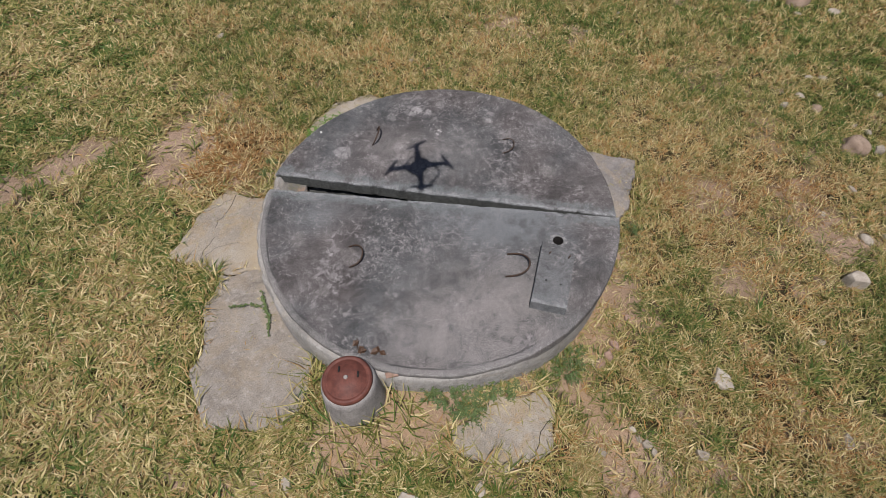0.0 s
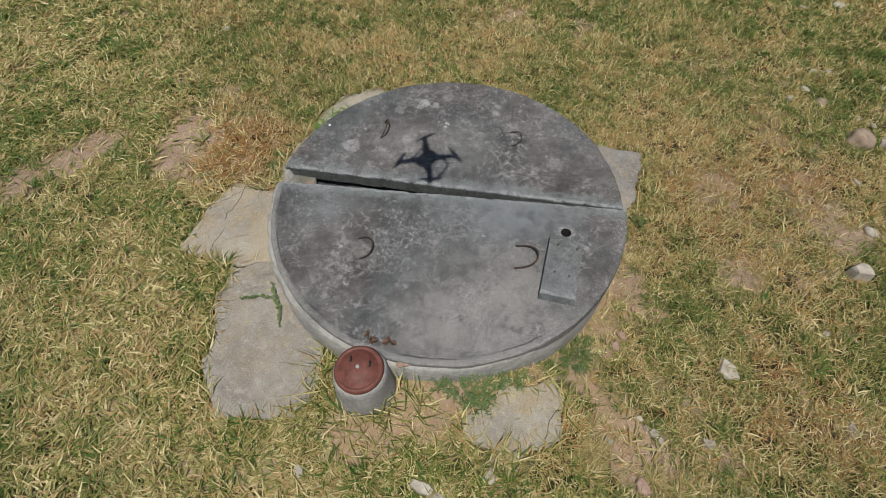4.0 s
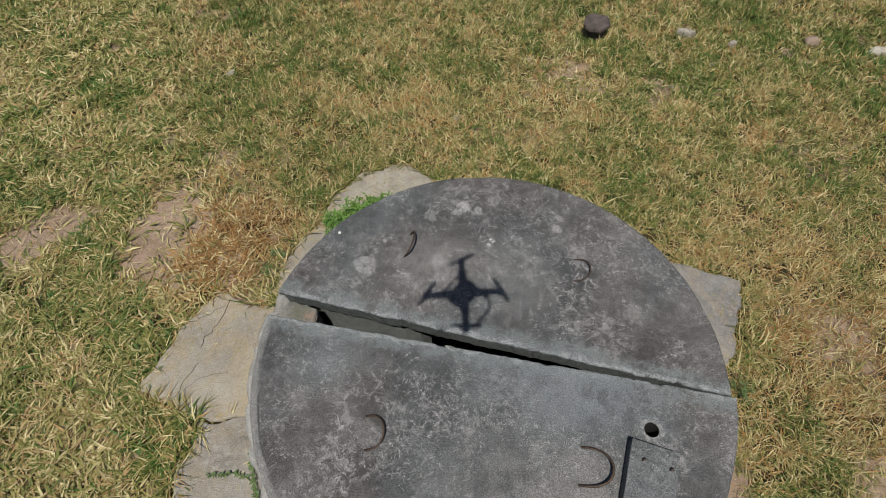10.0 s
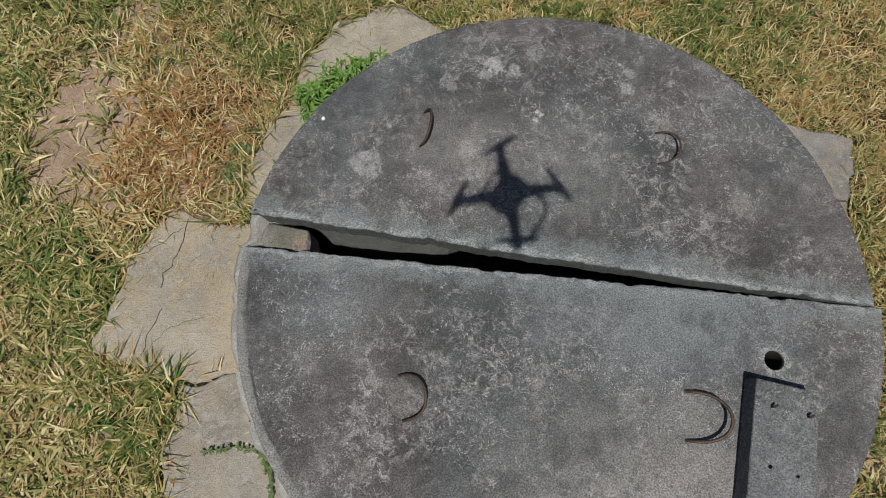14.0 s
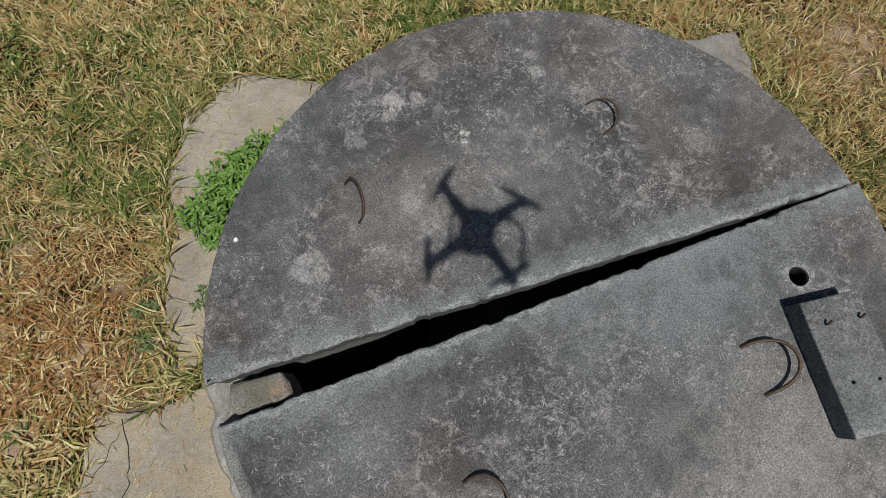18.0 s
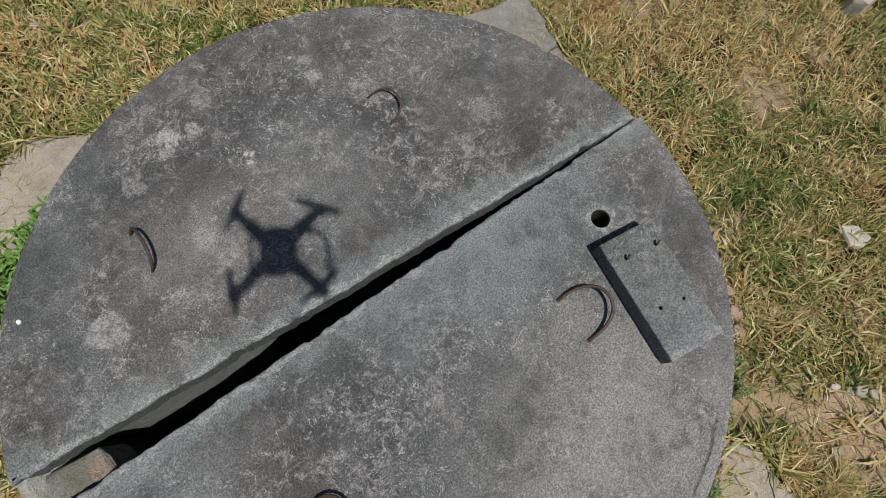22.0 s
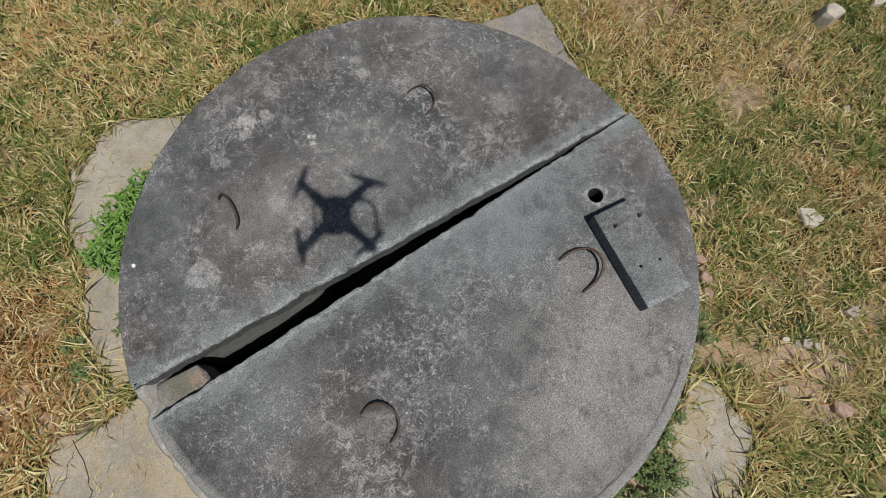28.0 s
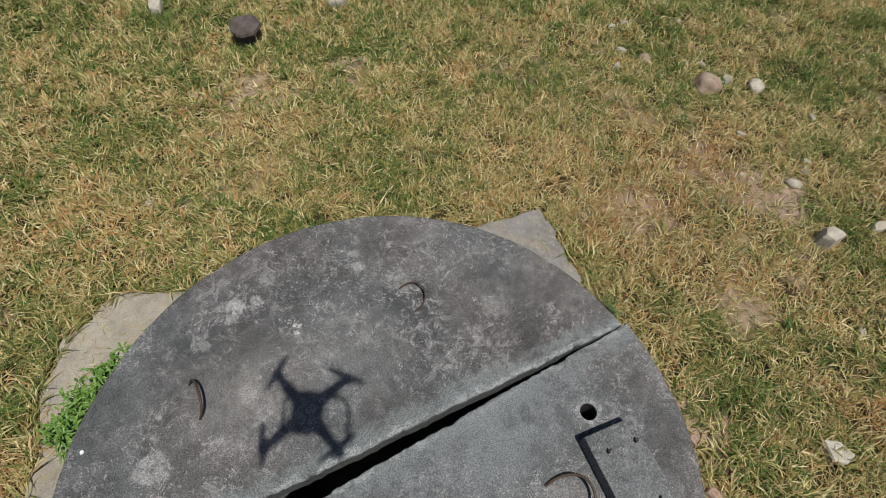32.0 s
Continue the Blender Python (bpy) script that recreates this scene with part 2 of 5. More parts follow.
def lid_material(name, a, b, pale, brown=0.5, rim=0.0, edge_dark=0.0):
    """Cast concrete weathered to brown and slate grey, with a salt of pale grains, curls of lichen and a worn straight edge."""
    g = Graph(name, 0.93, 0.2)
    hue = g.noise(1.5, 3, 0.55)
    big, mid = g.noise(2.6, 5, 0.62), g.noise(9, 6, 0.70)
    small, fine, grit = g.noise(34, 6, 0.78), g.noise(190, 4, 0.72), g.noise(400, 2, 0.6)
    col = g.mix(g.ramp(hue, 0.62 - 0.3 * brown, 0.82 - 0.3 * brown), (0.083, 0.087, 0.089), (0.094, 0.087, 0.085))
    col = grained(g, col, big, 0.32, 0.68, 0.74, 1.24)
    col = grained(g, col, mid, 0.34, 0.66, 0.80, 1.22)
    col = g.mix(g.ramp(g.noise(5.2, 6, 0.74, distort=0.4), 0.54, 0.68, 0.0, 0.55), col, (0.056, 0.056, 0.053))
    # bloom of pale lichen, broken up into grains, and thin curling threads of it
    zone = g.ramp(g.noise(3.3, 6, 0.72, distort=0.5), 0.45, 0.62)
    bloom = g.math("MULTIPLY", zone, g.ramp(g.noise(30, 6, 0.82, distort=0.7), 0.49, 0.64))
    col = g.mix(g.math("MULTIPLY", bloom, 0.9), col, (0.320, 0.305, 0.305))
    blotch = g.ramp(g.noise(13, 7, 0.84, distort=0.9), 0.52, 0.59)
    col = g.mix(g.math("MULTIPLY", g.math("MULTIPLY", blotch, g.ramp(zone, 0.0, 1.0, 0.3, 1.0)), 0.75), col, (0.235, 0.222, 0.223))
    threads = g.math("MULTIPLY", veins(g, 21, 0.020, 1.7), g.ramp(small, 0.44, 0.56))
    threads = g.math("MAXIMUM", threads, g.math("MULTIPLY", veins(g, 12, 0.012, 2.2, 3), g.ramp(small, 0.46, 0.56)))
    col = g.mix(g.math("MULTIPLY", g.math("MULTIPLY", threads, g.ramp(g.noise(4.6, 4, 0.6), 0.42, 0.56)), 0.7), col, (0.40, 0.388, 0.382))
    # worn pale band beside the straight edge, in ragged flakes, slate blue where it thins
    d = g.math("ADD", line_distance(g, a, b), g.math("MULTIPLY", g.math("SUBTRACT", g.noise(7, 7, 0.80), 0.5), 0.17))
    col = g.mix(g.math("MULTIPLY", g.ramp(d, 0.045, 0.085, 0.75, 0.0), g.ramp(g.noise(16, 7, 0.8), 0.42, 0.54, 0.25, 1.0)), col, (0.165, 0.182, 0.184))
    col = g.mix(g.math("MULTIPLY", g.ramp(d, 0.012, 0.026, 0.8, 0.0), g.ramp(g.noise(24, 6, 0.8), 0.44, 0.52, 0.2, 1.0)), col, (0.275, 0.287, 0.288))
    cloud, fray = g.noise(12, 7, 0.78, distort=0.5), g.noise(55, 5, 0.75)
    for x, y, r, amount, c in pale:
        if r > 0.09:
            f = g.math("MULTIPLY", g.spot(x, y, r, 0.85), g.ramp(cloud, 0.36, 0.60, 0.25, 1.0))
        else:
            f = g.math("MULTIPLY", g.ragged(x, y, r * 0.8, cloud, 5.0), g.ramp(fray, 0.36, 0.56, 0.1, 0.75))
        col = g.mix(g.math("MULTIPLY", f, amount), col, c)
    height = g.math("ADD", g.math("MULTIPLY", fine, 0.8), g.math("MULTIPLY", grit, 0.5))
    # worn pale line round the outer edge, with a fine groove inside it
    if rim:
        o = g.split()
        out = g.math("SQRT", g.math("ADD", g.math("POWER", g.math("SUBTRACT", o[0], CX + 0.018), 2.0), g.math("POWER", g.math("SUBTRACT", o[1], CY - 0.002), 2.0)))
        wavy = g.math("ADD", out, g.math("MULTIPLY", g.math("SUBTRACT", g.noise(5, 4, 0.7), 0.5), 0.030))
        out = g.math("ADD", out, g.math("MULTIPLY", g.math("SUBTRACT", g.noise(14, 6, 0.8), 0.5), 0.035))
        band = g.math("MULTIPLY", g.math("MULTIPLY", g.ramp(out, 0.975, 1.005), g.ramp(mid, 0.30, 0.56, 0.35, 1.0)), g.ramp(o[0], 0.2, 0.55, 1.0, 0.15))
        col = g.mix(g.math("MULTIPLY", band, rim), col, (0.27, 0.266, 0.255))
        groove = g.ramp(g.math("ABSOLUTE", g.math("SUBTRACT", wavy, 0.983)), 0.0015, 0.0060, 1.0, 0.0)
        groove = g.math("MULTIPLY", g.math("MULTIPLY", groove, g.ramp(g.noise(3.4, 3), 0.40, 0.56)), g.ramp(o[0], 0.3, 0.6, 1.0, 0.0))
        col = g.mix(g.math("MULTIPLY", groove, 0.7), col, (0.045, 0.047, 0.046))
        height = g.math("SUBTRACT", height, groove)
    # darker grey-green on the broken edge, below a worn arris
    if edge_dark:
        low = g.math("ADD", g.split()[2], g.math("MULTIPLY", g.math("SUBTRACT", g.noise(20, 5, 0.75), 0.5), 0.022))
        col = g.mix(g.ramp(low, TOP - 0.018, TOP - 0.008, edge_dark, 0.0), col, (0.060, 0.066, 0.058))
    # salt of pale grains and dark pores
    col = grained(g, col, fine, 0.37, 0.63, 0.63, 1.40)
    col = grained(g, col, grit, 0.36, 0.64, 0.76, 1.26)
    col = g.mix(g.math("MULTIPLY", g.ramp(grit, 0.66, 0.72), g.ramp(mid, 0.40, 0.6, 0.0, 0.6)), col, (0.42, 0.41, 0.40))
    pores = g.math("MULTIPLY", g.ramp(g.voronoi(75), 0.10, 0.20, 1.0, 0.0), g.ramp(small, 0.50, 0.62))
    col = g.mix(g.math("MULTIPLY", pores, 0.45), col, (0.022, 0.021, 0.021))
    g.bump(height, 0.8, 0.006)
    return g.done(col)


PALE = (0.268, 0.253, 0.243)
SLATE = (0.178, 0.191, 0.199)
M_NEAR = lid_material("weathered_concrete_near", NEAR_A, NEAR_B,
                      [(0.16, 1.42, 0.32, 0.62, PALE), (-0.05, 1.30, 0.2, 0.45, PALE), (0.20, 2.09, 0.13, 0.85, SLATE), (0.42, 2.05, 0.13, 0.85, SLATE), (0.62, 2.03, 0.13, 0.7, SLATE), (-0.02, 2.10, 0.10, 0.7, SLATE), (0.30, 1.97, 0.14, 0.5, SLATE),
                       (-0.70, 2.14, 0.12, 0.5, SLATE), (0.634, 1.915, 0.055, 0.85, (0.36, 0.36, 0.35)), (-0.02, 1.30, 0.06, 0.6, PALE),
                       (-0.50, 1.83, 0.06, 0.45, PALE), (0.36, 1.77, 0.07, 0.5, PALE), (0.36, 1.60, 0.14, 0.35, PALE), (-0.80, 1.95, 0.06, 0.4, PALE),
                       (-0.62, 1.62, 0.05, 0.4, PALE), (-0.3, 1.45, 0.07, 0.4, PALE), (0.42, 1.42, 0.25, 0.42, PALE)], 0.45, 0.6)
WHITE = (0.37, 0.36, 0.355)
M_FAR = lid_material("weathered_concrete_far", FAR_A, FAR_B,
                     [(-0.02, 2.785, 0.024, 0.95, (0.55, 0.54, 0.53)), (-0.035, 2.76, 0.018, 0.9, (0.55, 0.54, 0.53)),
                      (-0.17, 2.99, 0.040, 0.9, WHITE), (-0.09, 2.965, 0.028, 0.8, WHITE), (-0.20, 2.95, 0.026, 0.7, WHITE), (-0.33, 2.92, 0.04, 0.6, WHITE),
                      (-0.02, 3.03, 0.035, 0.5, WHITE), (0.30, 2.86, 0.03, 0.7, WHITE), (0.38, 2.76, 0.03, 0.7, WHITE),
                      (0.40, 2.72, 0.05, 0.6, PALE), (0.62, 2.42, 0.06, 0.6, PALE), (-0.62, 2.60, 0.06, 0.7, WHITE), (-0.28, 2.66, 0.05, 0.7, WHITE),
                      (-0.25, 2.62, 0.16, 0.45, PALE), (0.1, 2.62, 0.14, 0.4, PALE), (-0.785, 2.785, 0.009, 1.0, (0.75, 0.74, 0.72)), (0.60, 2.95, 0.05, 0.4, PALE)], 0.8, edge_dark=0.75)
M_BLOCK = lid_material("block_concrete", Vector((0.440, 1.504)), Vector((0.612, 1.459)), [(0.55, 1.60, 0.16, 0.6, (0.18, 0.188, 0.192)), (0.60, 1.76, 0.14, 0.4, (0.165, 0.172, 0.174))], 0.2)


def concrete(name, lo, hi, stain, scale=1.0):
    g = Graph(name, 0.92, 0.2)
    a, b, c = g.noise(4 * scale, 5, 0.65), g.noise(30 * scale, 5, 0.7), g.noise(200 * scale, 3, 0.7)
    col = g.mix(g.ramp(a, 0.35, 0.66), lo, hi)
    col = g.mix(g.ramp(b, 0.48, 0.70, 0.0, 0.75), col, stain)
    col = g.mix(g.ramp(g.noise(9 * scale, 6, 0.8, distort=1.5), 0.60, 0.72, 0.0, 0.5), col, tuple(v * 0.55 for v in lo))
    col = g.mix(g.ramp(c, 0.32, 0.48, 0.6, 0.0), col, tuple(v * 0.45 for v in lo))
    col = g.mix(g.ramp(c, 0.56, 0.68, 0.0, 0.4), col, tuple(min(v * 1.5, 0.7) for v in hi))
    g.bump(g.math("ADD", b, g.math("MULTIPLY", c, 0.6)), 0.7, 0.008)
    return g.done(col)


def paving(name, lo, hi, stain, sand=0.85):
    g = Graph(name, 0.93, 0.18)
    a, b, c = g.noise(3.2, 6, 0.7), g.noise(26, 6, 0.75), g.noise(210, 3, 0.7)
    col = g.mix(g.ramp(a, 0.36, 0.64), lo, hi)
    col = g.mix(g.ramp(b, 0.46, 0.68, 0.0, 0.75), col, stain)
    col = g.mix(g.ramp(g.noise(5, 6, 0.78, distort=0.8), 0.47, 0.62, 0.0, sand), col, (0.38, 0.30, 0.195))
    o = g.split()
    out = g.math("SQRT", g.math("ADD", g.math("POWER", g.math("SUBTRACT", o[0], CX), 2.0), g.math("POWER", g.math("SUBTRACT", o[1], CY), 2.0)))
    out = g.math("ADD", out, g.math("MULTIPLY", g.math("SUBTRACT", g.noise(3.5, 5, 0.7), 0.5), 0.30))
    col = g.mix(g.ramp(out, 1.10, 1.26, sand if sand > 0.4 else 0.0, 0.0), col, (0.43, 0.362, 0.258))
    col = g.mix(g.ramp(g.noise(8, 7, 0.82, distort=1.2), 0.55, 0.68, 0.0, 0.55), col, tuple(v * 0.6 for v in lo))
    col = g.mix(g.ramp(g.noise(45, 5, 0.8, distort=0.6), 0.57, 0.66, 0.0, 0.6), col, (0.50, 0.475, 0.44))
    col = g.mix(g.ramp(g.noise(70, 4, 0.8), 0.30, 0.42, 0.55, 0.0), col, tuple(v * 0.4 for v in lo))
    col = g.mix(g.ramp(c, 0.32, 0.48, 0.6, 0.0), col, tuple(v * 0.45 for v in lo))
    col = g.mix(g.ramp(c, 0.56, 0.68, 0.0, 0.4), col, tuple(min(v * 1.5, 0.7) for v in hi))
    g.bump(g.math("ADD", g.math("ADD", b, g.math("MULTIPLY", a, 1.5)), g.math("MULTIPLY", c, 0.6)), 1.0, 0.010)
    return g.done(col)


M_WALL = paving("tank_wall_concrete", (0.26, 0.256, 0.24), (0.40, 0.394, 0.37), (0.50, 0.49, 0.465), 0.2)
# tank floor kept pale so its bounced light lifts the black in the gap
M_INSIDE = concrete("bounce_concrete", (0.28, 0.29, 0.25), (0.38, 0.39, 0.34), (0.42, 0.42, 0.37))

M_PAVING = paving("paving_concrete", (0.285, 0.256, 0.212), (0.42, 0.377, 0.305), (0.41, 0.378, 0.328), 0.75)
M_PAVING_GREY = paving("grey_paving_concrete", (0.265, 0.243, 0.205), (0.39, 0.355, 0.295), (0.46, 0.43, 0.38))
M_PAVING_BROAD = paving("worn_paving_concrete", (0.235, 0.214, 0.184), (0.35, 0.322, 0.28), (0.43, 0.40, 0.365), 0.35)
M_PARTITION = concrete("partition_concrete", (0.155, 0.166, 0.155), (0.225, 0.237, 0.222), (0.28, 0.287, 0.27))
M_CORNER = paving("dark_paving_concrete", (0.19, 0.180, 0.170), (0.28, 0.265, 0.25), (0.33, 0.31, 0.29), 0.45)


def mortar_material():
    g = Graph("filler_mortar", 0.95, 0.15)
    a, b, c = g.noise(14, 5, 0.7), g.noise(60, 5, 0.75), g.noise(260, 3, 0.7)
    col = g.mix(g.ramp(a, 0.36, 0.64), (0.185, 0.178, 0.165), (0.275, 0.266, 0.248))
    col = g.mix(g.math("MULTIPLY", g.spot(-0.905, 2.365, 0.055, 0.8), g.ramp(b, 0.36, 0.58, 0.0, 0.8)), col, (0.125, 0.122, 0.066))
    col = g.mix(g.math("MULTIPLY", g.spot(-0.855, 2.335, 0.030, 0.8), g.ramp(b, 0.44, 0.60)), col, (0.30, 0.205, 0.150))
    col = grained(g, col, b, 0.34, 0.66, 0.70, 1.25)
    col = grained(g, col, c, 0.34, 0.66, 0.72, 1.25)
    g.bump(g.math("ADD", b, g.math("MULTIPLY", c, 0.6)), 0.9, 0.012)
    return g.done(col)


M_MORTAR = mortar_material()
M_BOLLARD = concrete("bollard_concrete", (0.255, 0.245, 0.235), (0.39, 0.375, 0.355), (0.21, 0.205, 0.20), 1.6)


def rust_material():
    g = Graph("painted_rusty_iron", 0.62, 0.35)
    a, b = g.noise(24, 5, 0.65), g.noise(140, 3, 0.7)
    col = g.mix(g.ramp(a, 0.35, 0.68), (0.10, 0.034, 0.025), (0.155, 0.055, 0.040))
    col = g.mix(g.ramp(b, 0.52, 0.72, 0.0, 0.6), col, (0.075, 0.035, 0.028))
    g.bump(g.math("ADD", a, g.math("MULTIPLY", b, 0.4)), 0.35, 0.004)
    return g.done(col)


def steel_material(name, a, b, metal=0.4, rough=0.6):
    g = Graph(name, rough, 0.4)
    g.b.inputs["Metallic"].default_value = metal
    n = g.noise(90, 4, 0.7)
    g.bump(n, 0.4, 0.002)
    return g.done(g.mix(g.ramp(n, 0.35, 0.65), a, b))


M_RUST = rust_material()
M_HOOK = steel_material("rusted_bar", (0.045, 0.032, 0.026), (0.10, 0.065, 0.045))
M_BOLT = steel_material("bright_bolt", (0.55, 0.52, 0.48), (0.35, 0.33, 0.30), 0.5, 0.45)
M_BOLT_WHITE = steel_material("white_quartz", (0.78, 0.77, 0.75), (0.70, 0.69, 0.66), 0.0, 0.6)
M_DARK = steel_material("dark_cavity", (0.012, 0.012, 0.012), (0.03, 0.028, 0.025), 0.0, 0.9)


def soil_material():
    g = Graph("dry_soil_with_litter", 0.97, 0.1)
    a, b, c = g.noise(1.1, 5, 0.6), g.noise(14, 6, 0.7), g.noise(120, 3, 0.75)
    at = g.node("ShaderNodeAttribute")
    at.attribute_name = "bareness"
    # thatch taken near black: the shade between the blades is in this colour
    shaded_thatch = g.mix(g.ramp(g.noise(9, 5, 0.7), 0.38, 0.62), (0.024, 0.020, 0.010), (0.066, 0.052, 0.025))
    soil = g.mix(g.ramp(a, 0.36, 0.64), (0.30, 0.215, 0.150), (0.41, 0.305, 0.225))
    soil = g.mix(g.ramp(b, 0.46, 0.68, 0.0, 0.65), soil, (0.22, 0.165, 0.105))
    soil = g.mix(g.ramp(g.noise(38, 6, 0.8), 0.50, 0.64, 0.0, 0.6), soil, (0.19, 0.135, 0.085))
    soil = g.mix(g.ramp(g.noise(6, 4, 0.7), 0.48, 0.64, 0.0, 0.6), soil, (0.43, 0.305, 0.235))
    for x, y, r in ((0.80, 1.45, 0.3), (-0.45, 0.88, 0.2), (0.8, 1.0, 0.2), (-0.2, 1.05, 0.2)):
        soil = g.mix(g.math("MULTIPLY", g.spot(x, y, r, 0.7), 0.4), soil, (0.44, 0.305, 0.175))
    f = g.math("ADD", at.outputs["Fac"], g.math("MULTIPLY", g.math("SUBTRACT", b, 0.5), 0.7))
    o = g.split()
    away = g.math("SQRT", g.math("ADD", g.math("POWER", o[0], 2.0), g.math("POWER", g.math("SUBTRACT", o[1], 3.0), 2.0)))
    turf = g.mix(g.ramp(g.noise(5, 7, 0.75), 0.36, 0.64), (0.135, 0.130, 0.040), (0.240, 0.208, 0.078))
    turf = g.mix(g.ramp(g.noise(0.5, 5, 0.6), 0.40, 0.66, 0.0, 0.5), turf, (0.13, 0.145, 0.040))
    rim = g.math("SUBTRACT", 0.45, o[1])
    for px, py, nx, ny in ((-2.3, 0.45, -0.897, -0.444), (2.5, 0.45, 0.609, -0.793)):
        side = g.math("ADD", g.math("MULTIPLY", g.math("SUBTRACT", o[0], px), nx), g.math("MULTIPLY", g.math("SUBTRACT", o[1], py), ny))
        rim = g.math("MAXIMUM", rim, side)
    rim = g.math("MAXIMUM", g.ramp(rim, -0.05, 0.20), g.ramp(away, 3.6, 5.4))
    shaded_thatch = g.mix(rim, shaded_thatch, turf)
    col = g.mix(g.ramp(f, 0.12, 0.55), shaded_thatch, soil)
    col = g.mix(g.ramp(c, 0.28, 0.46, 0.6, 0.0), col, (0.07, 0.055, 0.035))
    g.bump(g.math("ADD", b, g.math("MULTIPLY", c, 0.6)), 0.9, 0.02)
    return g.done(col)


def grass_material(name, dim=1.0):
    g = Graph(name, 0.6, 0.25)
    at = g.node("ShaderNodeAttribute")
    at.attribute_name = "dryness"
    rnd = g.node("ShaderNodeNewGeometry").outputs["Random Per Island"]
    v = g.math("ADD", at.outputs["Fac"], g.math("MULTIPLY", g.math("SUBTRACT", rnd, 0.5), 0.66), clamp=True)
    v = g.math("MINIMUM", v, g.math("MAXIMUM", g.math("ADD", at.outputs["Fac"], 0.08), 0.87))
    s = [(0.0, (0.064, 0.140, 0.024)), (0.17, (0.140, 0.174, 0.038)), (0.36, (0.262, 0.254, 0.072)),
         (0.57, (0.430, 0.375, 0.145)), (0.74, (0.80, 0.675, 0.385)), (0.84, (0.46, 0.325, 0.165)), (0.93, (0.50, 0.265, 0.090)), (1.0, (0.36, 0.18, 0.066))]
    col = g.colours(v, [(p, tuple(k * dim * w for k, w in zip(c, (0.985, 1.0, 0.98)))) for p, c in s])
    col = g.mix(g.ramp(g.noise(60, 2), 0.4, 0.7, 0.0, 0.3), col, (0.10, 0.085, 0.03))
    tr = g.node("ShaderNodeBsdfTranslucent")
    g.put(tr.inputs[0], col)
    mx = g.node("ShaderNodeMixShader")
    mx.inputs[0].default_value = 0.12
    g.t.links.new(g.b.outputs[0], mx.inputs[1])
    g.t.links.new(tr.outputs[0], mx.inputs[2])
    g.t.links.new(mx.outputs[0], g.t.nodes["Material Output"].inputs[0])
    return g.done(col)


def leaf_material(name, a, b):
    g = Graph(name, 0.5, 0.35)
    rnd = g.node("ShaderNodeNewGeometry").outputs["Random Per Island"]
    return g.done(g.mix(rnd, a, b))


def stone_material(name, lo, hi, spot):
    g = Graph(name, 0.88, 0.25)
    rnd = g.node("ShaderNodeObjectInfo").outputs["Random"]
    a, b = g.noise(16, 5, 0.65), g.noise(110, 4, 0.7)
    col = g.mix(g.ramp(a, 0.35, 0.65), lo, hi)
    col = g.mix(g.math("MULTIPLY", rnd, 0.35), col, spot)
    col = g.mix(g.ramp(b, 0.3, 0.48, 0.5, 0.0), col, tuple(v * 0.4 for v in lo))
    g.bump(g.math("ADD", a, g.math("MULTIPLY", b, 0.5)), 0.5, 0.008)
    return g.done(col)


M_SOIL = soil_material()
M_GRASS = grass_material("lawn_grass", 0.84)
M_WEED = leaf_material("weed_leaf", (0.060, 0.135, 0.018), (0.125, 0.225, 0.038))
M_STEM = leaf_material("weed_stem", (0.08, 0.12, 0.03), (0.12, 0.14, 0.05))
M_CREEP = leaf_material("creeper_leaf", (0.055, 0.100, 0.030), (0.110, 0.155, 0.050))
M_DRYLEAF = leaf_material("dead_leaf", (0.12, 0.07, 0.045), (0.20, 0.12, 0.075))
M_STONE = stone_material("pale_stone", (0.32, 0.29, 0.245), (0.47, 0.435, 0.37), (0.33, 0.27, 0.20))
M_STONE_GREY = stone_material("grey_stone", (0.235, 0.210, 0.172), (0.355, 0.322, 0.265), (0.30, 0.26, 0.21))
M_STONE_BROWN = stone_material("brown_stone", (0.20, 0.14, 0.10), (0.30, 0.225, 0.17), (0.33, 0.27, 0.21))
M_STONE_RED = stone_material("reddish_stone", (0.24, 0.155, 0.115), (0.36, 0.25, 0.195), (0.30, 0.21, 0.17))
M_STONE_DARK = stone_material("dark_stone", (0.060, 0.049, 0.045), (0.115, 0.092, 0.083), (0.09, 0.075, 0.07))
M_SHELL = steel_material("white_plastic_shell", (0.70, 0.70, 0.70), (0.62, 0.62, 0.62), 0.0, 0.4)
M_BLACK = steel_material("black_plastic", (0.02, 0.02, 0.02), (0.035, 0.035, 0.035), 0.0, 0.45)


# ---------------------------------------------------------------- mesh helpers
def mesh_of(name, bm, material, smooth=False):
    bmesh.ops.recalc_face_normals(bm, faces=bm.faces[:])
    me = bpy.data.meshes.new(name)
    bm.to_mesh(me)
    bm.free()
    me.materials.append(material)
    if smooth:
        me.polygons.foreach_set("use_smooth", [True] * len(me.polygons))
    return me


def thing(name, bm, material, label, category, group="", kind="", smooth=False):
    return tagged(new(name, mesh_of(name, bm, material, smooth)), label, category, group, kind)


def empty(name, x, y, z, label, category, group="", turn=0):
    ob = new(name)
    ob.empty_display_size = 0.1
    ob.matrix_basis = pose(x, y, z, 0, 0, turn)
    return tagged(ob, label, category, group)


def part(name, bm, material, parent, label="", smooth=False):
    """One mesh under a thing or part; bm is in world metres unless the parent is moved later."""
    ob = new(name, mesh_of(name, bm, material, smooth))
    ob.parent = parent
    ob.matrix_parent_inverse = placed(parent).inverted()
    return tagged(ob, label)


def placed(ob):
    """An object's pose in the world, before the scene is evaluated."""
    own = ob.matrix_parent_inverse @ ob.matrix_basis
    return placed(ob.parent) @ own if ob.parent else ob.matrix_basis.copy()


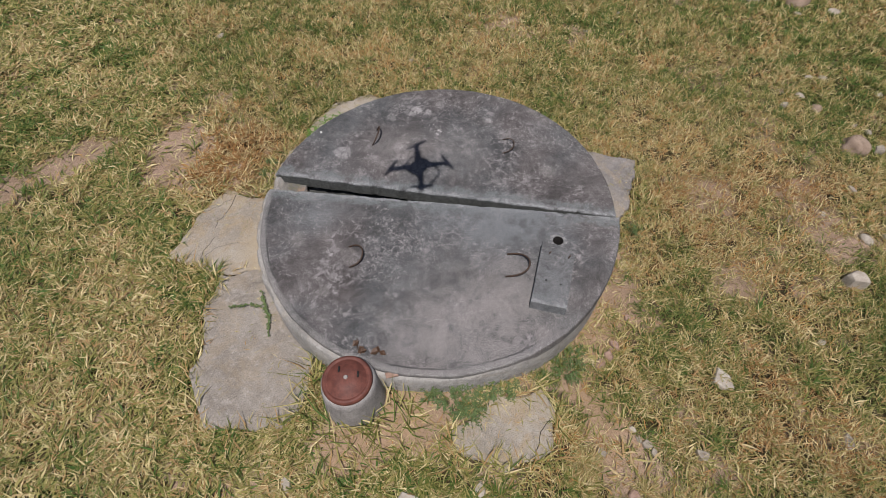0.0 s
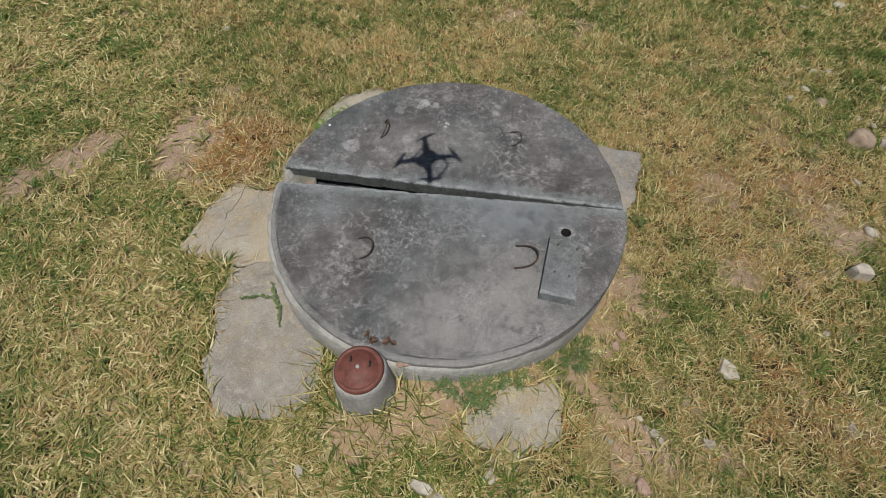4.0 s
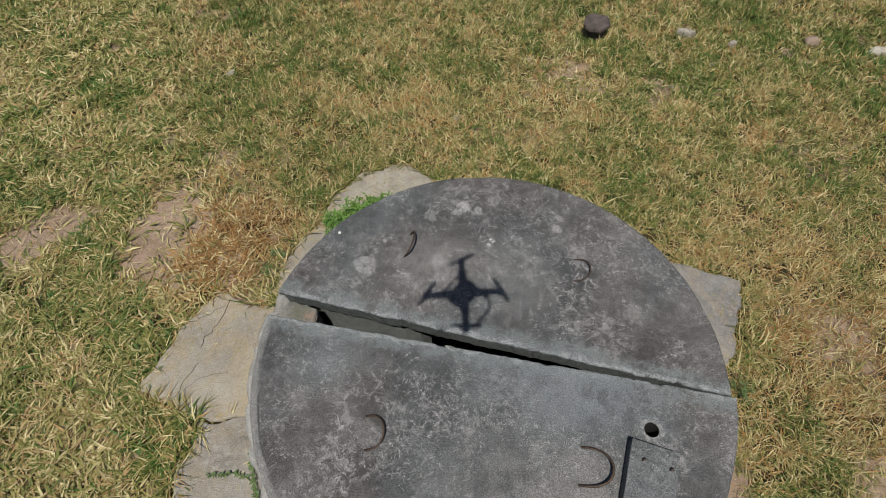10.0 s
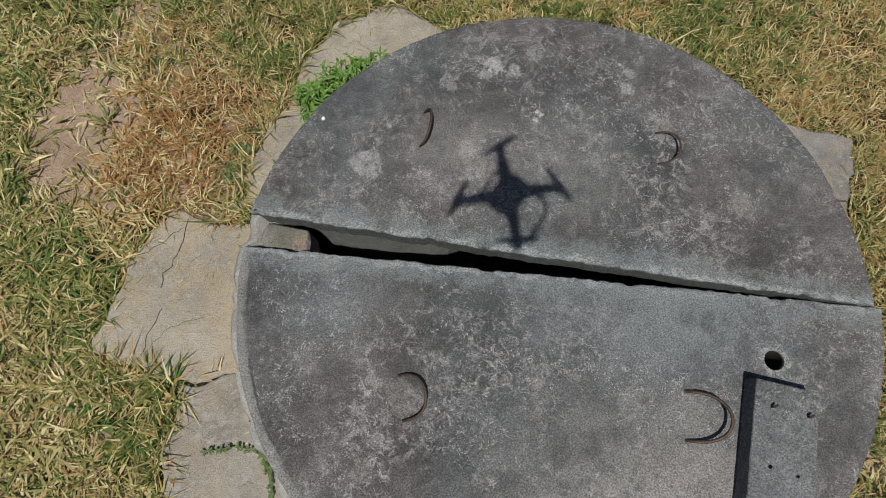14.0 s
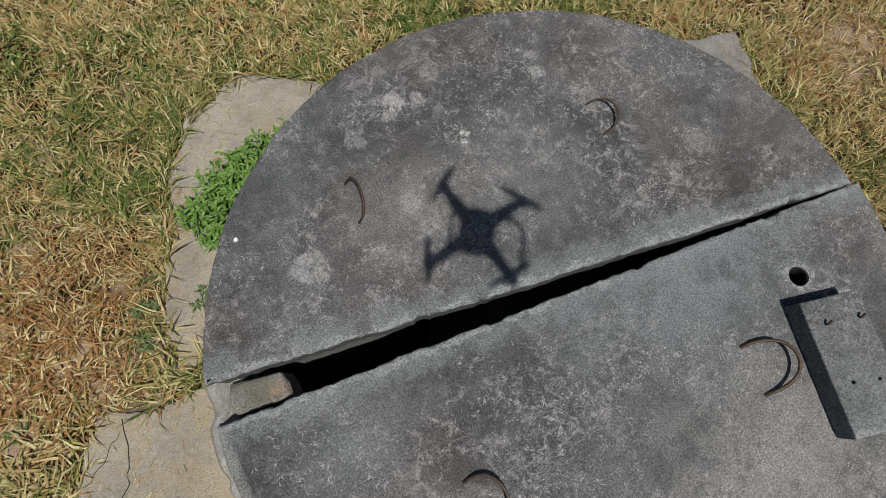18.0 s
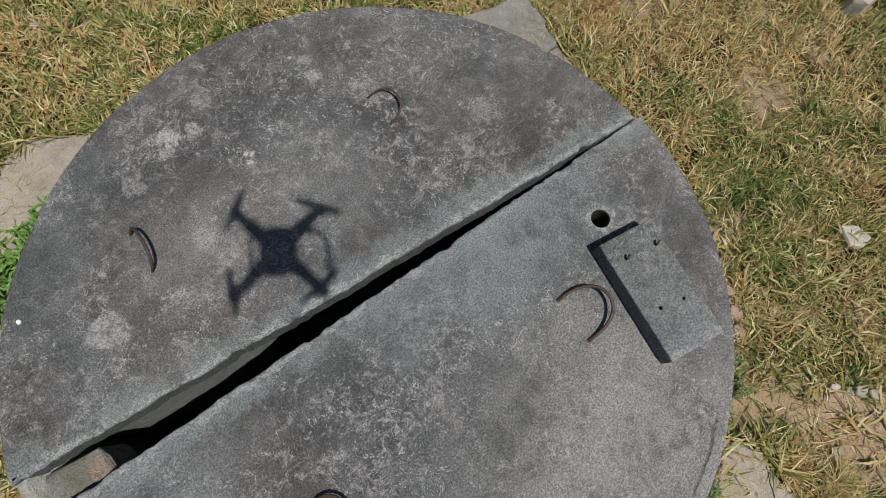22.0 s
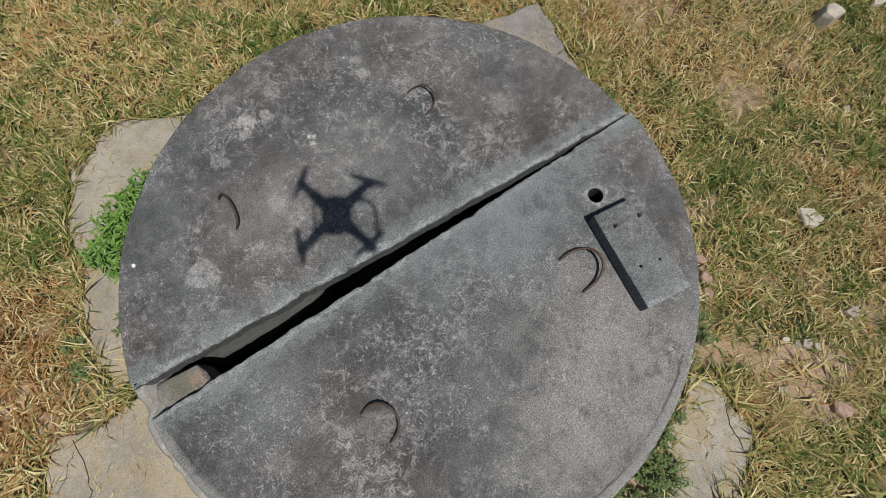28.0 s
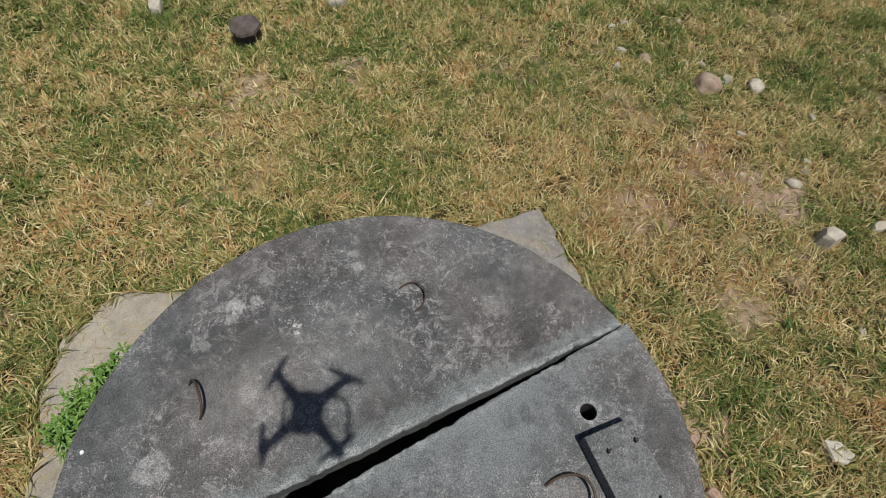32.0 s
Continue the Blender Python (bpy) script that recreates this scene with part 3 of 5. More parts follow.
def prism(outline, z0, z1, round_=0.006, jitter=0.0, bm=None, holes=(), tilt=None):
    """A flat piece with a worn upper edge. outline: (x, y) round it, anticlockwise. holes: rings of (x, y)."""
    bm = bm or bmesh.new()
    lift = tilt or (lambda x, y: 0.0)
    n = len(outline)
    cx, cy = sum(p[0] for p in outline) / n, sum(p[1] for p in outline) / n

    def ring(pts, z, inset, wob):
        vs = []
        m = len(pts)
        for i, (x, y) in enumerate(pts):
            (ax, ay), (bx, by) = pts[i - 1], pts[(i + 1) % m]
            tx, ty = bx - ax, by - ay
            k = math.hypot(tx, ty) or 1.0
            w = inset + (random.uniform(-wob, wob) if wob else 0.0)
            px, py = x - ty / k * w, y + tx / k * w
            vs.append(bm.verts.new((px, py, z + lift(px, py))))
        return vs

    def skin(a, b):
        for i in range(len(a)):
            j = (i + 1) % len(a)
            bm.faces.new((a[i], a[j], b[j], b[i]))

    def loop(vs):
        return [bm.edges.get((vs[i], vs[i - 1])) or bm.edges.new((vs[i], vs[i - 1])) for i in range(len(vs))]

    low = ring(outline, z0, 0, 0)
    mid = ring(outline, z1 - round_, 0, jitter * 0.5)
    top = ring(outline, z1 - round_ * 0.25, round_ * 0.45, jitter * 0.5)
    cap = ring(outline, z1, round_ * 1.5, jitter)
    skin(low, mid)
    skin(mid, top)
    skin(top, cap)
    up, down = loop(cap), loop(low)
    for h in holes:
        a = [bm.verts.new((x, y, z1 + lift(x, y))) for x, y in h]
        b = [bm.verts.new((x, y, z0 + lift(x, y))) for x, y in h]
        skin(a, b)
        up += loop(a)
        down += loop(b)
    bmesh.ops.triangle_fill(bm, use_beauty=True, use_dissolve=False, edges=up)
    bmesh.ops.triangle_fill(bm, use_beauty=True, use_dissolve=False, edges=down)
    return bm


def tube(points, radius, sides=8, bm=None, taper=1.0):
    """A round bar along points."""
    bm = bm or bmesh.new()
    pts = [Vector(p) for p in points]
    rings = []
    for i, p in enumerate(pts):
        d = (pts[min(i + 1, len(pts) - 1)] - pts[max(i - 1, 0)]).normalized()
        u = d.cross(Vector((0.13, 0.21, 0.97))).normalized()
        v = d.cross(u)
        r = radius * (1 + (taper - 1) * i / (len(pts) - 1))
        rings.append([bm.verts.new(p + u * r * math.cos(2 * math.pi * k / sides) + v * r * math.sin(2 * math.pi * k / sides))
                      for k in range(sides)])
    for a, b in zip(rings, rings[1:]):
        for k in range(sides):
            j = (k + 1) % sides
            bm.faces.new((a[k], a[j], b[j], b[k]))
    bm.faces.new(rings[0][::-1])
    bm.faces.new(rings[-1])
    return bm


def lathe(profile, sides=48, centre=(0, 0), bm=None, wobble=0.0, close=True):
    """A turned body from (radius, z) pairs, bottom to top."""
    bm = bm or bmesh.new()
    rings = []
    for r, z in profile:
        if r < 1e-5:
            rings.append([bm.verts.new((centre[0], centre[1], z))])
        else:
            rings.append([bm.verts.new((centre[0] + (r + random.uniform(-wobble, wobble)) * math.cos(2 * math.pi * k / sides),
                                        centre[1] + (r + random.uniform(-wobble, wobble)) * math.sin(2 * math.pi * k / sides), z))
                          for k in range(sides)])
    for a, b in zip(rings, rings[1:]):
        for k in range(sides):
            j = (k + 1) % sides
            if len(a) == 1:
                bm.faces.new((a[0], b[j], b[k]))
            elif len(b) == 1:
                bm.faces.new((a[k], a[j], b[0]))
            else:
                bm.faces.new((a[k], a[j], b[j], b[k]))
    if close and len(rings[0]) > 1:
        bm.faces.new(rings[0][::-1])
    if close and len(rings[-1]) > 1:
        bm.faces.new(rings[-1])
    return bm


def box(bm, m, sx, sy, sz, bevel=0.0):
    made = bmesh.ops.create_cube(bm, size=1.0, matrix=m @ Matrix.Diagonal((sx, sy, sz, 1)))
    if bevel:
        edges = list({e for v in made["verts"] for e in v.link_edges})
        bmesh.ops.bevel(bm, geom=edges, offset=bevel, segments=2, affect="EDGES", profile=0.6)
    return bm


# ---------------------------------------------------------------- ground
def axis(mid, half, step, reach):
    inner = list(np.arange(mid - half, mid + half + 1e-6, step))
    out, s = [], step
    d = half
    while d < reach:
        s *= 1.35
        d += s
        out.append(d)
    return np.array([mid - v for v in out[::-1]] + inner + [mid + v for v in out])


def build_ground():
    xs, ys = axis(0.2, 5.0, 0.05, 600), axis(2.8, 4.4, 0.05, 600)
    X, Y = np.meshgrid(xs, ys, indexing="ij")
    near = np.exp(-((X / 9) ** 2 + ((Y - 3) / 9) ** 2))
    Z = ground_z(X, Y) + near * ((F1.fbm(X, Y, 0.35) - 0.5) * 0.035 + (F2.fbm(X, Y, 0.09) - 0.5) * 0.014)
    r = np.hypot(X - CX, Y - CY)
    nx, ny = X.shape
    idx = np.arange(nx * ny).reshape(nx, ny)
    q = np.stack([idx[:-1, :-1], idx[1:, :-1], idx[1:, 1:], idx[:-1, 1:]], -1).reshape(-1, 4)
    keep = (r.ravel()[q] > 0.90).all(1)
    me = bpy.data.meshes.new("ground")
    me.from_pydata(np.stack([X.ravel(), Y.ravel(), Z.ravel()], 1).tolist(), [], q[keep].tolist())
    near_tank = np.exp(-((np.hypot(X - CX, Y - CY) - 1.0) / 0.12) ** 2)
    thin = np.clip(bare(X, Y) * np.exp(-(np.hypot(X, Y - 3) / 7) ** 4) + 0.8 * near_tank, 0, 1)
    me.attributes.new("bareness", "FLOAT", "POINT").data.foreach_set("value", thin.ravel().astype(np.float32))
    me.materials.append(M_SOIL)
    me.polygons.foreach_set("use_smooth", [True] * len(me.polygons))
    return tagged(new("ground", me), "dry sandy soil with dead grass and bare trodden patches", "ground", kind="structure")


build_ground()

# ---------------------------------------------------------------- tank and lids
tank = empty("septic_tank", CX, CY, 0.0, "round concrete tank ring sunk in the lawn under split lids", "tank")
bm = bmesh.new()
SIDES = 220
prof = [(0.93, -1.2), (0.93, 0.196), (0.94, 0.205), (0.972, 0.212), (0.985, 0.258), (1.012, 0.262), (RING, 0.248), (RING + 0.006, 0.12), (RING + 0.012, -0.35)]
rings = []
for r, z in prof:
    row = []
    for k in range(SIDES):
        a = 2 * math.pi * k / SIDES
        w = 0.006 * (noise.noise(Vector((math.cos(a) * 4, math.sin(a) * 4, z * 9))))
        crumble = max(0.0, -math.cos(a)) * max(0.0, noise.noise(Vector((math.cos(a) * 17, math.sin(a) * 17, 6.0)))) if z > 0.24 else 0.0
        w -= 0.030 * crumble
        row.append(bm.verts.new((CX - 0.010 + (r + w) * math.cos(a), CY - 0.012 + (r + w) * math.sin(a), z + w * 0.5 - 0.05 * crumble)))
    rings.append(row)
for a, b in zip(rings, rings[1:]):
    for k in range(SIDES):
        j = (k + 1) % SIDES
        bm.faces.new((a[k], a[j], b[j], b[k]))
part("wall", bm, M_WALL, tank, "pale weathered concrete ring with a rounded rim", smooth=True)
part("floor", lathe([(0.93, -1.2), (0.93, -1.12)], 64, (CX, CY)), M_INSIDE, tank, "pale concrete bottom that bounces light up into the tank")
part("inner_lining", lathe([(0.928, -1.15), (0.928, 0.150), (0.912, 0.140), (0.912, -1.15)], 96, (CX, CY), close=False), M_PARTITION, tank, "greenish rendered inner wall")

d = (FAR_B - FAR_A).normalized()
s = Vector((-d.y, d.x))
p0, p1 = FAR_A + s * 0.022 + d * ((-0.85 - FAR_A.x) / d.x), FAR_A + s * 0.022 + d * 0.46
cut = [tuple(p0.lerp(p1, i / 20)) for i in range(21)] + [tuple(p1 + s * 0.006 + d * 0.05), tuple(p1 + s * 0.022 + d * 0.11), tuple(p1 + s * 0.06 + d * 0.17), tuple(p1 + s * 0.12 + d * 0.20), tuple(p0 + s * 0.12)]
part("pier", prism(cut, -1.15, TOP - 0.086, 0.004, 0.002), M_PARTITION, tank, "smooth greenish concrete pier under the lid")


def lid_outline(a, b, radius, far, off=0.0, back=0.0):
    """Arc of the circle and a rough straight edge from a to b."""
    c = Vector((CX + off, CY + back))
    d = (b - a).normalized()

    def meet(p, s):
        q = p - c
        k = q.dot(d)
        return p + d * (-k + s * math.sqrt(max(k * k - q.length_squared + radius * radius, 0)))

    p, q = meet(a, -1), meet(b, 1)
    tp, tq = math.atan2(p.y - c.y, p.x - c.x), math.atan2(q.y - c.y, q.x - c.x)
    pts = []
    if far:
        if tp < tq:
            tp += 2 * math.pi
        n = 120
        arc = [tq + (tp - tq) * i / n for i in range(n)]
        chord = [(p, q)]
    else:
        if tq < tp:
            tq += 2 * math.pi
        n = 120
        arc = [tp + (tq - tp) * i / n for i in range(n)]
        chord = [(q, p)]
    for t in arc:
        w = 0.004 * noise.noise(Vector((math.cos(t) * 6, math.sin(t) * 6, 3.0 if far else 8.0)))
        pts.append((c.x + (radius + w) * math.cos(t), c.y + (radius + w) * math.sin(t)))
    s, e = chord[0]
    m = 170
    side = Vector((-d.y, d.x))
    for i in range(m):
        f = i / m
        v = s.lerp(e, f)
        w = 0.0045 * noise.noise(Vector((v.x * 9, v.y * 9, 1.0 if far else 5.0))) + 0.0045 * noise.noise(Vector((v.x * 45, v.y * 45, 2.0))) - (0.006 if noise.noise(Vector((v.x * 11, 7.0, 3.0 if far else 9.0))) > 0.42 else 0.0) * (-1 if far else 1)
        v = v + side * w * (1 if 0 < i else 0)
        pts.append((v.x, v.y))
    return pts


LID_LABEL = "dark weathered half-round concrete lid with lifting hooks"
near_lid = empty("tank_lid", CX, CY - 0.4, TOP, LID_LABEL + " and a drain hole", "concrete lid", "tank lids")
hole = [(0.634 + 0.030 * math.cos(k * math.pi / 12), 1.915 + 0.030 * math.sin(k * math.pi / 12)) for k in range(24)]
part("slab", prism(lid_outline(NEAR_A, NEAR_B, 1.021, False, 0.018, -0.002), TOP - 0.075, TOP, 0.008, 0.0025, holes=[hole]), M_NEAR, near_lid, "grey concrete slab speckled with pale lichen")
far_lid = empty("tank_lid", CX, CY + 0.4, TOP, LID_LABEL, "concrete lid", "tank lids")
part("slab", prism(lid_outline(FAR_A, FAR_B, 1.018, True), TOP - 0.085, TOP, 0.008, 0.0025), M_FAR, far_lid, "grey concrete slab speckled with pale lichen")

# added near-black tube, stands in for the shade down the drain hole
part("hole_lining", lathe([(0.0296, TOP - 0.20), (0.0296, TOP - 0.006), (0.0276, TOP - 0.006), (0.0276, TOP - 0.20)], 24, (0.634, 1.915), close=False), M_DARK, near_lid, "near-black tube added to keep the drain hole dark")


def hook(lid, x0, y0, x1, y1, reach, lean, r=0.0055):
    """A bent bar: two feet in the slab, the bow leaning over by lean degrees."""
    a, b = Vector((x0, y0, TOP)), Vector((x1, y1, TOP))
    d = (b - a) / 2
    out = Vector((-d.y, d.x, 0)).normalized()
    if out.x < 0:
        out = -out
    away = out * math.cos(radians(lean)) + Vector((0, 0, math.sin(radians(lean))))
    mid = (a + b) / 2
    pts = [a - Vector((0, 0, 0.02))]
    for i in range(15):
        t = math.pi * i / 14
        pts.append(mid - d * math.cos(t) * (1.0 + 0.08 * math.sin(t)) + away * reach * math.sin(t) ** 0.8)
    pts.append(b - Vector((0, 0, 0.02)))
    part("lifting_hook", tube(pts, r, 8), M_HOOK, lid, "bent rusted steel bar", smooth=True)


hook(near_lid, -0.512, 1.892, -0.498, 1.760, 0.085, 22, 0.0045)
hook(near_lid, 0.353, 1.830, 0.335, 1.690, 0.125, 18, 0.005)
hook(far_lid, 0.375, 2.692, 0.368, 2.576, 0.076, 22, 0.0035)
hook(far_lid, -0.425, 2.800, -0.443, 2.668, 0.075, 62, 0.0045)

# raised block beside the drain hole
bx0, by0 = 0.535, 1.862
ux, uy = -0.101 / 0.394, -0.381 / 0.394
vx, vy = 0.967, -0.256
BL, BW, BT = 0.369, 0.178, TOP + 0.070


def block_point(s, t):
    return (bx0 + ux * s + vx * t, by0 + uy * s + vy * t)


edge = [block_point(BL * i / 14, 0) for i in range(14)] + [block_point(BL, BW * i / 7) for i in range(7)]
edge += [block_point(BL * (1 - i / 14), BW) for i in range(14)] + [block_point(0, BW * (1 - i / 7)) for i in range(7)]
pins = []
for s, t, r in ((0.232, 0.055, 0.006), (0.240, 0.130, 0.005)):
    px, py = block_point(s, t)
    pins.append([(px + r * math.cos(k * math.pi / 5), py + r * math.sin(k * math.pi / 5)) for k in range(10)])
block = thing("concrete_block", prism(edge, TOP + 0.001, BT, 0.004, 0.0012, holes=pins), M_BLOCK,
              "grey cast concrete block with small holes standing on the lid", "concrete block")

for s, t in ((0.072, 0.045), (0.075, 0.145)):
    px, py = block_point(s, t)
    part("wire_stub", tube([(px, py, BT - 0.01), (px + 0.002, py, BT + 0.012), (px + 0.010, py + 0.004, BT + 0.020)], 0.004, 6), M_HOOK, block, "short rusted wire stub", smooth=True)

# mortar plug in the wide end of the gap
plug = [(-0.985, 2.330), (-0.90, 2.316), (-0.826, 2.306), (-0.824, 2.350), (-0.833, 2.388), (-0.90, 2.404), (-0.972, 2.420), (-0.990, 2.38)]
thing("mortar_plug", prism(plug, 0.10, 0.244, 0.010, 0.004), M_MORTAR, "rough mortar plug wedged between the two lids", "mortar")

# ---------------------------------------------------------------- paving round the tank


def flag(points, thick, lift, material, label, step=0.025):
    """A cast slab with a broken edge that lies on the soil."""
    pts = []
    for (ax, ay), (bx, by) in zip(points, points[1:] + points[:1]):
        n = max(1, int(math.hypot(bx - ax, by - ay) / step))
        for i in range(n):
            f = i / n
            x, y = ax + (bx - ax) * f, ay + (by - ay) * f
            w = 0.022 * noise.noise(Vector((x * 9, y * 9, 4.2))) + 0.010 * noise.noise(Vector((x * 31, y * 31, 1.2)))
            pts.append((x + w, y - w))
    if sum(a[0] * b[1] - b[0] * a[1] for a, b in zip(pts, pts[1:] + pts[:1])) < 0:
        pts.reverse()
    return thing("paving_slab", prism(pts, lift - thick, lift, 0.008, 0.003, tilt=gz), material, label, "paving slab", "paving round the tank")


def arc(a0, a1, r, n=8):
    return [(CX + r * math.cos(radians(a0 + (a1 - a0) * i / n)), CY + r * math.sin(radians(a0 + (a1 - a0) * i / n))) for i in range(n + 1)]


PAVED = [
    [(-1.47, 2.59), (-1.60, 2.33), (-1.69, 2.01), (-1.42, 1.93), (-1.30, 1.905), (-1.07, 1.925)] + arc(192, 161, 1.04, 6)[1:] + [(-1.32, 2.515)],
    [(-1.36, 1.90), (-1.32, 1.82), (-1.37, 1.65), (-1.31, 1.47), (-1.33, 1.25), (-1.18, 0.98), (-0.79, 0.97), (-0.70, 1.08)] + arc(232, 193, 1.04, 6) + [(-1.28, 1.892)],
    [(-0.30, 3.40), (-0.58, 3.59), (-0.82, 3.49), (-0.99, 3.30), (-1.03, 3.09), (-1.125, 2.90), (-1.165, 2.74), (-1.175, 2.62), (-1.26, 2.55), (-1.30, 2.52)] + arc(161, 104, 1.04, 9)[1:],
    [(0.03, 0.94), (0.09, 0.82), (0.22, 0.80), (0.29, 0.76), (0.53, 0.86), (0.55, 1.06), (0.50, 1.16), (0.38, 1.11), (0.26, 1.10), (0.16, 1.02)],
    [(0.98, 2.93), (1.33, 2.82), (1.27, 2.65), (1.21, 2.46), (1.12, 2.30)] + arc(6, 44, 1.04, 5),
]
flag(PAVED[0], 0.07, 0.022, M_PAVING, "cracked pale concrete paving slab beside the tank")
flag(PAVED[1], 0.07, 0.022, M_PAVING_BROAD, "broad worn grey concrete paving slab beside the tank")
flag(PAVED[2], 0.07, 0.018, M_PAVING, "beige concrete paving slab along the tank wall")
flag(PAVED[3], 0.07, 0.014, M_PAVING_GREY, "small broken grey concrete paving slab in front of the tank")
flag(PAVED[4], 0.08, 0.040, M_CORNER, "grey concrete corner slab behind the tank")



def crack(points, r=0.0022, slab="paving_slab", z=0.0215):
    pts = []
    for (ax, ay), (bx, by) in zip(points, points[1:]):
        for i in range(6):
            x, y = ax + (bx - ax) * i / 6, ay + (by - ay) * i / 6
            w = 0.012 * noise.noise(Vector((x * 25, y * 25, 7)))
            pts.append((x + w, y - w, gz(x + w, y - w) + z))
    part("crack", tube(pts, r, 5), M_DARK, bpy.data.objects[slab])


crack([(-1.39, 2.53), (-1.40, 2.42), (-1.45, 2.30), (-1.46, 2.24)])
crack([(-1.44, 2.17), (-1.47, 2.08), (-1.50, 1.98)], 0.0018)
crack([(-1.56, 2.38), (-1.48, 2.43), (-1.40, 2.51)], 0.0014)
crack([(0.53, 1.02), (0.47, 0.95), (0.44, 0.84)], 0.002, "paving_slab.003", 0.0135)
crack([(-1.27, 1.30), (-1.15, 1.37), (-1.02, 1.36), (-0.95, 1.42)], 0.0012, "paving_slab.001")
crack([(-1.50, 1.98), (-1.40, 2.10), (-1.25, 2.14)], 0.0010)

# ---------------------------------------------------------------- bollard
BX, BY = -0.432, 1.118
bz = gz(BX, BY)
boll = empty("bollard", BX, BY, bz, "short tapered concrete post with a rust-red iron cap in the grass", "bollard")
part("body", lathe([(0.156, bz - 0.08), (0.152, bz + 0.02), (0.132, 0.285), (0.127, 0.315), (0.116, 0.325)], 48, (BX, BY), wobble=0.0008), M_BOLLARD, boll, "smooth grey tapered concrete", smooth=True)
cap = part("cap", lathe([(0.116, 0.316), (0.118, 0.338), (0.113, 0.350), (0.101, 0.355), (0.098, 0.350), (0.092, 0.350), (0.089, 0.356), (0.072, 0.358), (0.066, 0.366), (0.030, 0.370), (0.0, 0.371)], 48, (BX, BY)), M_RUST, boll, "rust-red painted iron cap", smooth=True)
part("bolt", lathe([(0.010, 0.368), (0.010, 0.378), (0.006, 0.381), (0.0, 0.381)], 8, (BX, BY)), M_BOLT, cap, "bright bolt head")
for a in (15, 135):
    lx, ly = BX + 0.054 * math.cos(radians(a)), BY + 0.054 * math.sin(radians(a))
    bm = tube([(lx, ly - 0.012, 0.362), (lx + 0.003, ly - 0.010, 0.376), (lx + 0.003, ly + 0.010, 0.378), (lx, ly + 0.013, 0.362)], 0.0042, 6)
    part("lug", bm, M_DARK, cap, "small dark iron lug", smooth=True)

# ---------------------------------------------------------------- stones


def rock(x, y, sx, sy, sz, turn, material, label, flat=0.0, seed=0, sink=0.25, detail=3, category="stone"):
    """A stone bedded in the turf: rounded, or with flat > 0 broken and angular with a level top."""
    bm = bmesh.new()
    if flat:
        rng = random.Random(seed * 7 + 1)
        n = rng.randint(5, 7)
        for k in range(n):
            a = 2 * math.pi * (k + rng.uniform(-0.32, 0.32)) / n
            r = rng.uniform(0.75, 1.15)
            for z, f in ((-0.8, 1.02), (0.45 + rng.uniform(-0.1, 0.1), rng.uniform(0.9, 1.0)), (1.0 - flat * rng.uniform(0.1, 0.35), rng.uniform(0.68, 0.9))):
                bm.verts.new((r * f * math.cos(a), r * f * math.sin(a), z))
        bmesh.ops.convex_hull(bm, input=bm.verts[:])
        loose = [v for v in bm.verts if not v.link_faces]
        bmesh.ops.delete(bm, geom=loose, context="VERTS")
        bmesh.ops.bevel(bm, geom=bm.edges[:], offset=0.05, segments=1, affect="EDGES")
    else:
        bmesh.ops.create_icosphere(bm, subdivisions=detail, radius=1.0)
        for v in bm.verts:
            n = noise.noise(v.co * 1.4 + Vector((seed * 3.1, seed * 1.7, seed)))
            k = noise.noise(v.co * 4.0 + Vector((seed, seed * 2.3, 5)))
            v.co = v.co * (1 + 0.28 * n + 0.07 * k)
    for v in bm.verts:
        v.co = Vector((v.co.x * sx, v.co.y * sy, v.co.z * sz))
    bm.transform(pose(x, y, gz(x, y) + sz * (0.8 - sink * 1.2), 0, 0, turn))
    return thing("stone", bm, material, label, category, "stones in the lawn", smooth=not flat)


rock(1.445, 1.235, 0.068, 0.050, 0.022, 115, M_STONE, "pale angular broken stone lying in the grass", 0.6, 2)
rock(2.385, 1.830, 0.082, 0.056, 0.065, -14, M_STONE, "flat pale rubble stone with a dark broken side", 0.55, 5)
rock(2.90, 2.965, 0.095, 0.088, 0.072, 10, M_STONE_BROWN, "smooth rounded brown boulder half sunk in turf", 0.0, 1, 0.45)
rock(3.17, 2.775, 0.062, 0.048, 0.034, 40, M_STONE, "small rounded pale stone in the grass", 0.0, 4, 0.3)
bm = lathe([(0.070, -0.06), (0.066, 0.03), (0.074, 0.060), (0.098, 0.072), (0.108, 0.092), (0.104, 0.116), (0.088, 0.130), (0.045, 0.137), (0.0, 0.139)], 28, (0, 0))
for v in bm.verts:
    w = 1 + 0.16 * noise.noise(v.co * 11 + Vector((3, 1, 4))) + 0.06 * noise.noise(v.co * 40)
    v.co = Vector((v.co.x * w * 1.08, v.co.y * w * 0.9, v.co.z * (1 + 0.10 * noise.noise(v.co * 14)) + 0.12 * v.co.y + (0.035 if v.co.z > 0.05 else 0.0))) * 0.88
bm.transform(pose(0.735, 5.03, gz(0.735, 5.03), 0, 0, 10))
thing("stone", bm, M_STONE_DARK, "dark flat-topped weathered rock standing in the grass", "stone", "stones in the lawn")
rock(3.24, 4.88, 0.12, 0.10, 0.075, 30, M_STONE_BROWN, "dull brown boulder half sunk in turf", 0.0, 21, 0.4)
rock(2.82, 4.93, 0.085, 0.05, 0.035, -8, M_STONE, "flat pale stone in the far grass", 0.5, 22, 0.35)
rock(2.38, 5.04, 0.06, 0.05, 0.04, 20, M_STONE_BROWN, "brownish stone in the far grass", 0.0, 23, 0.35)
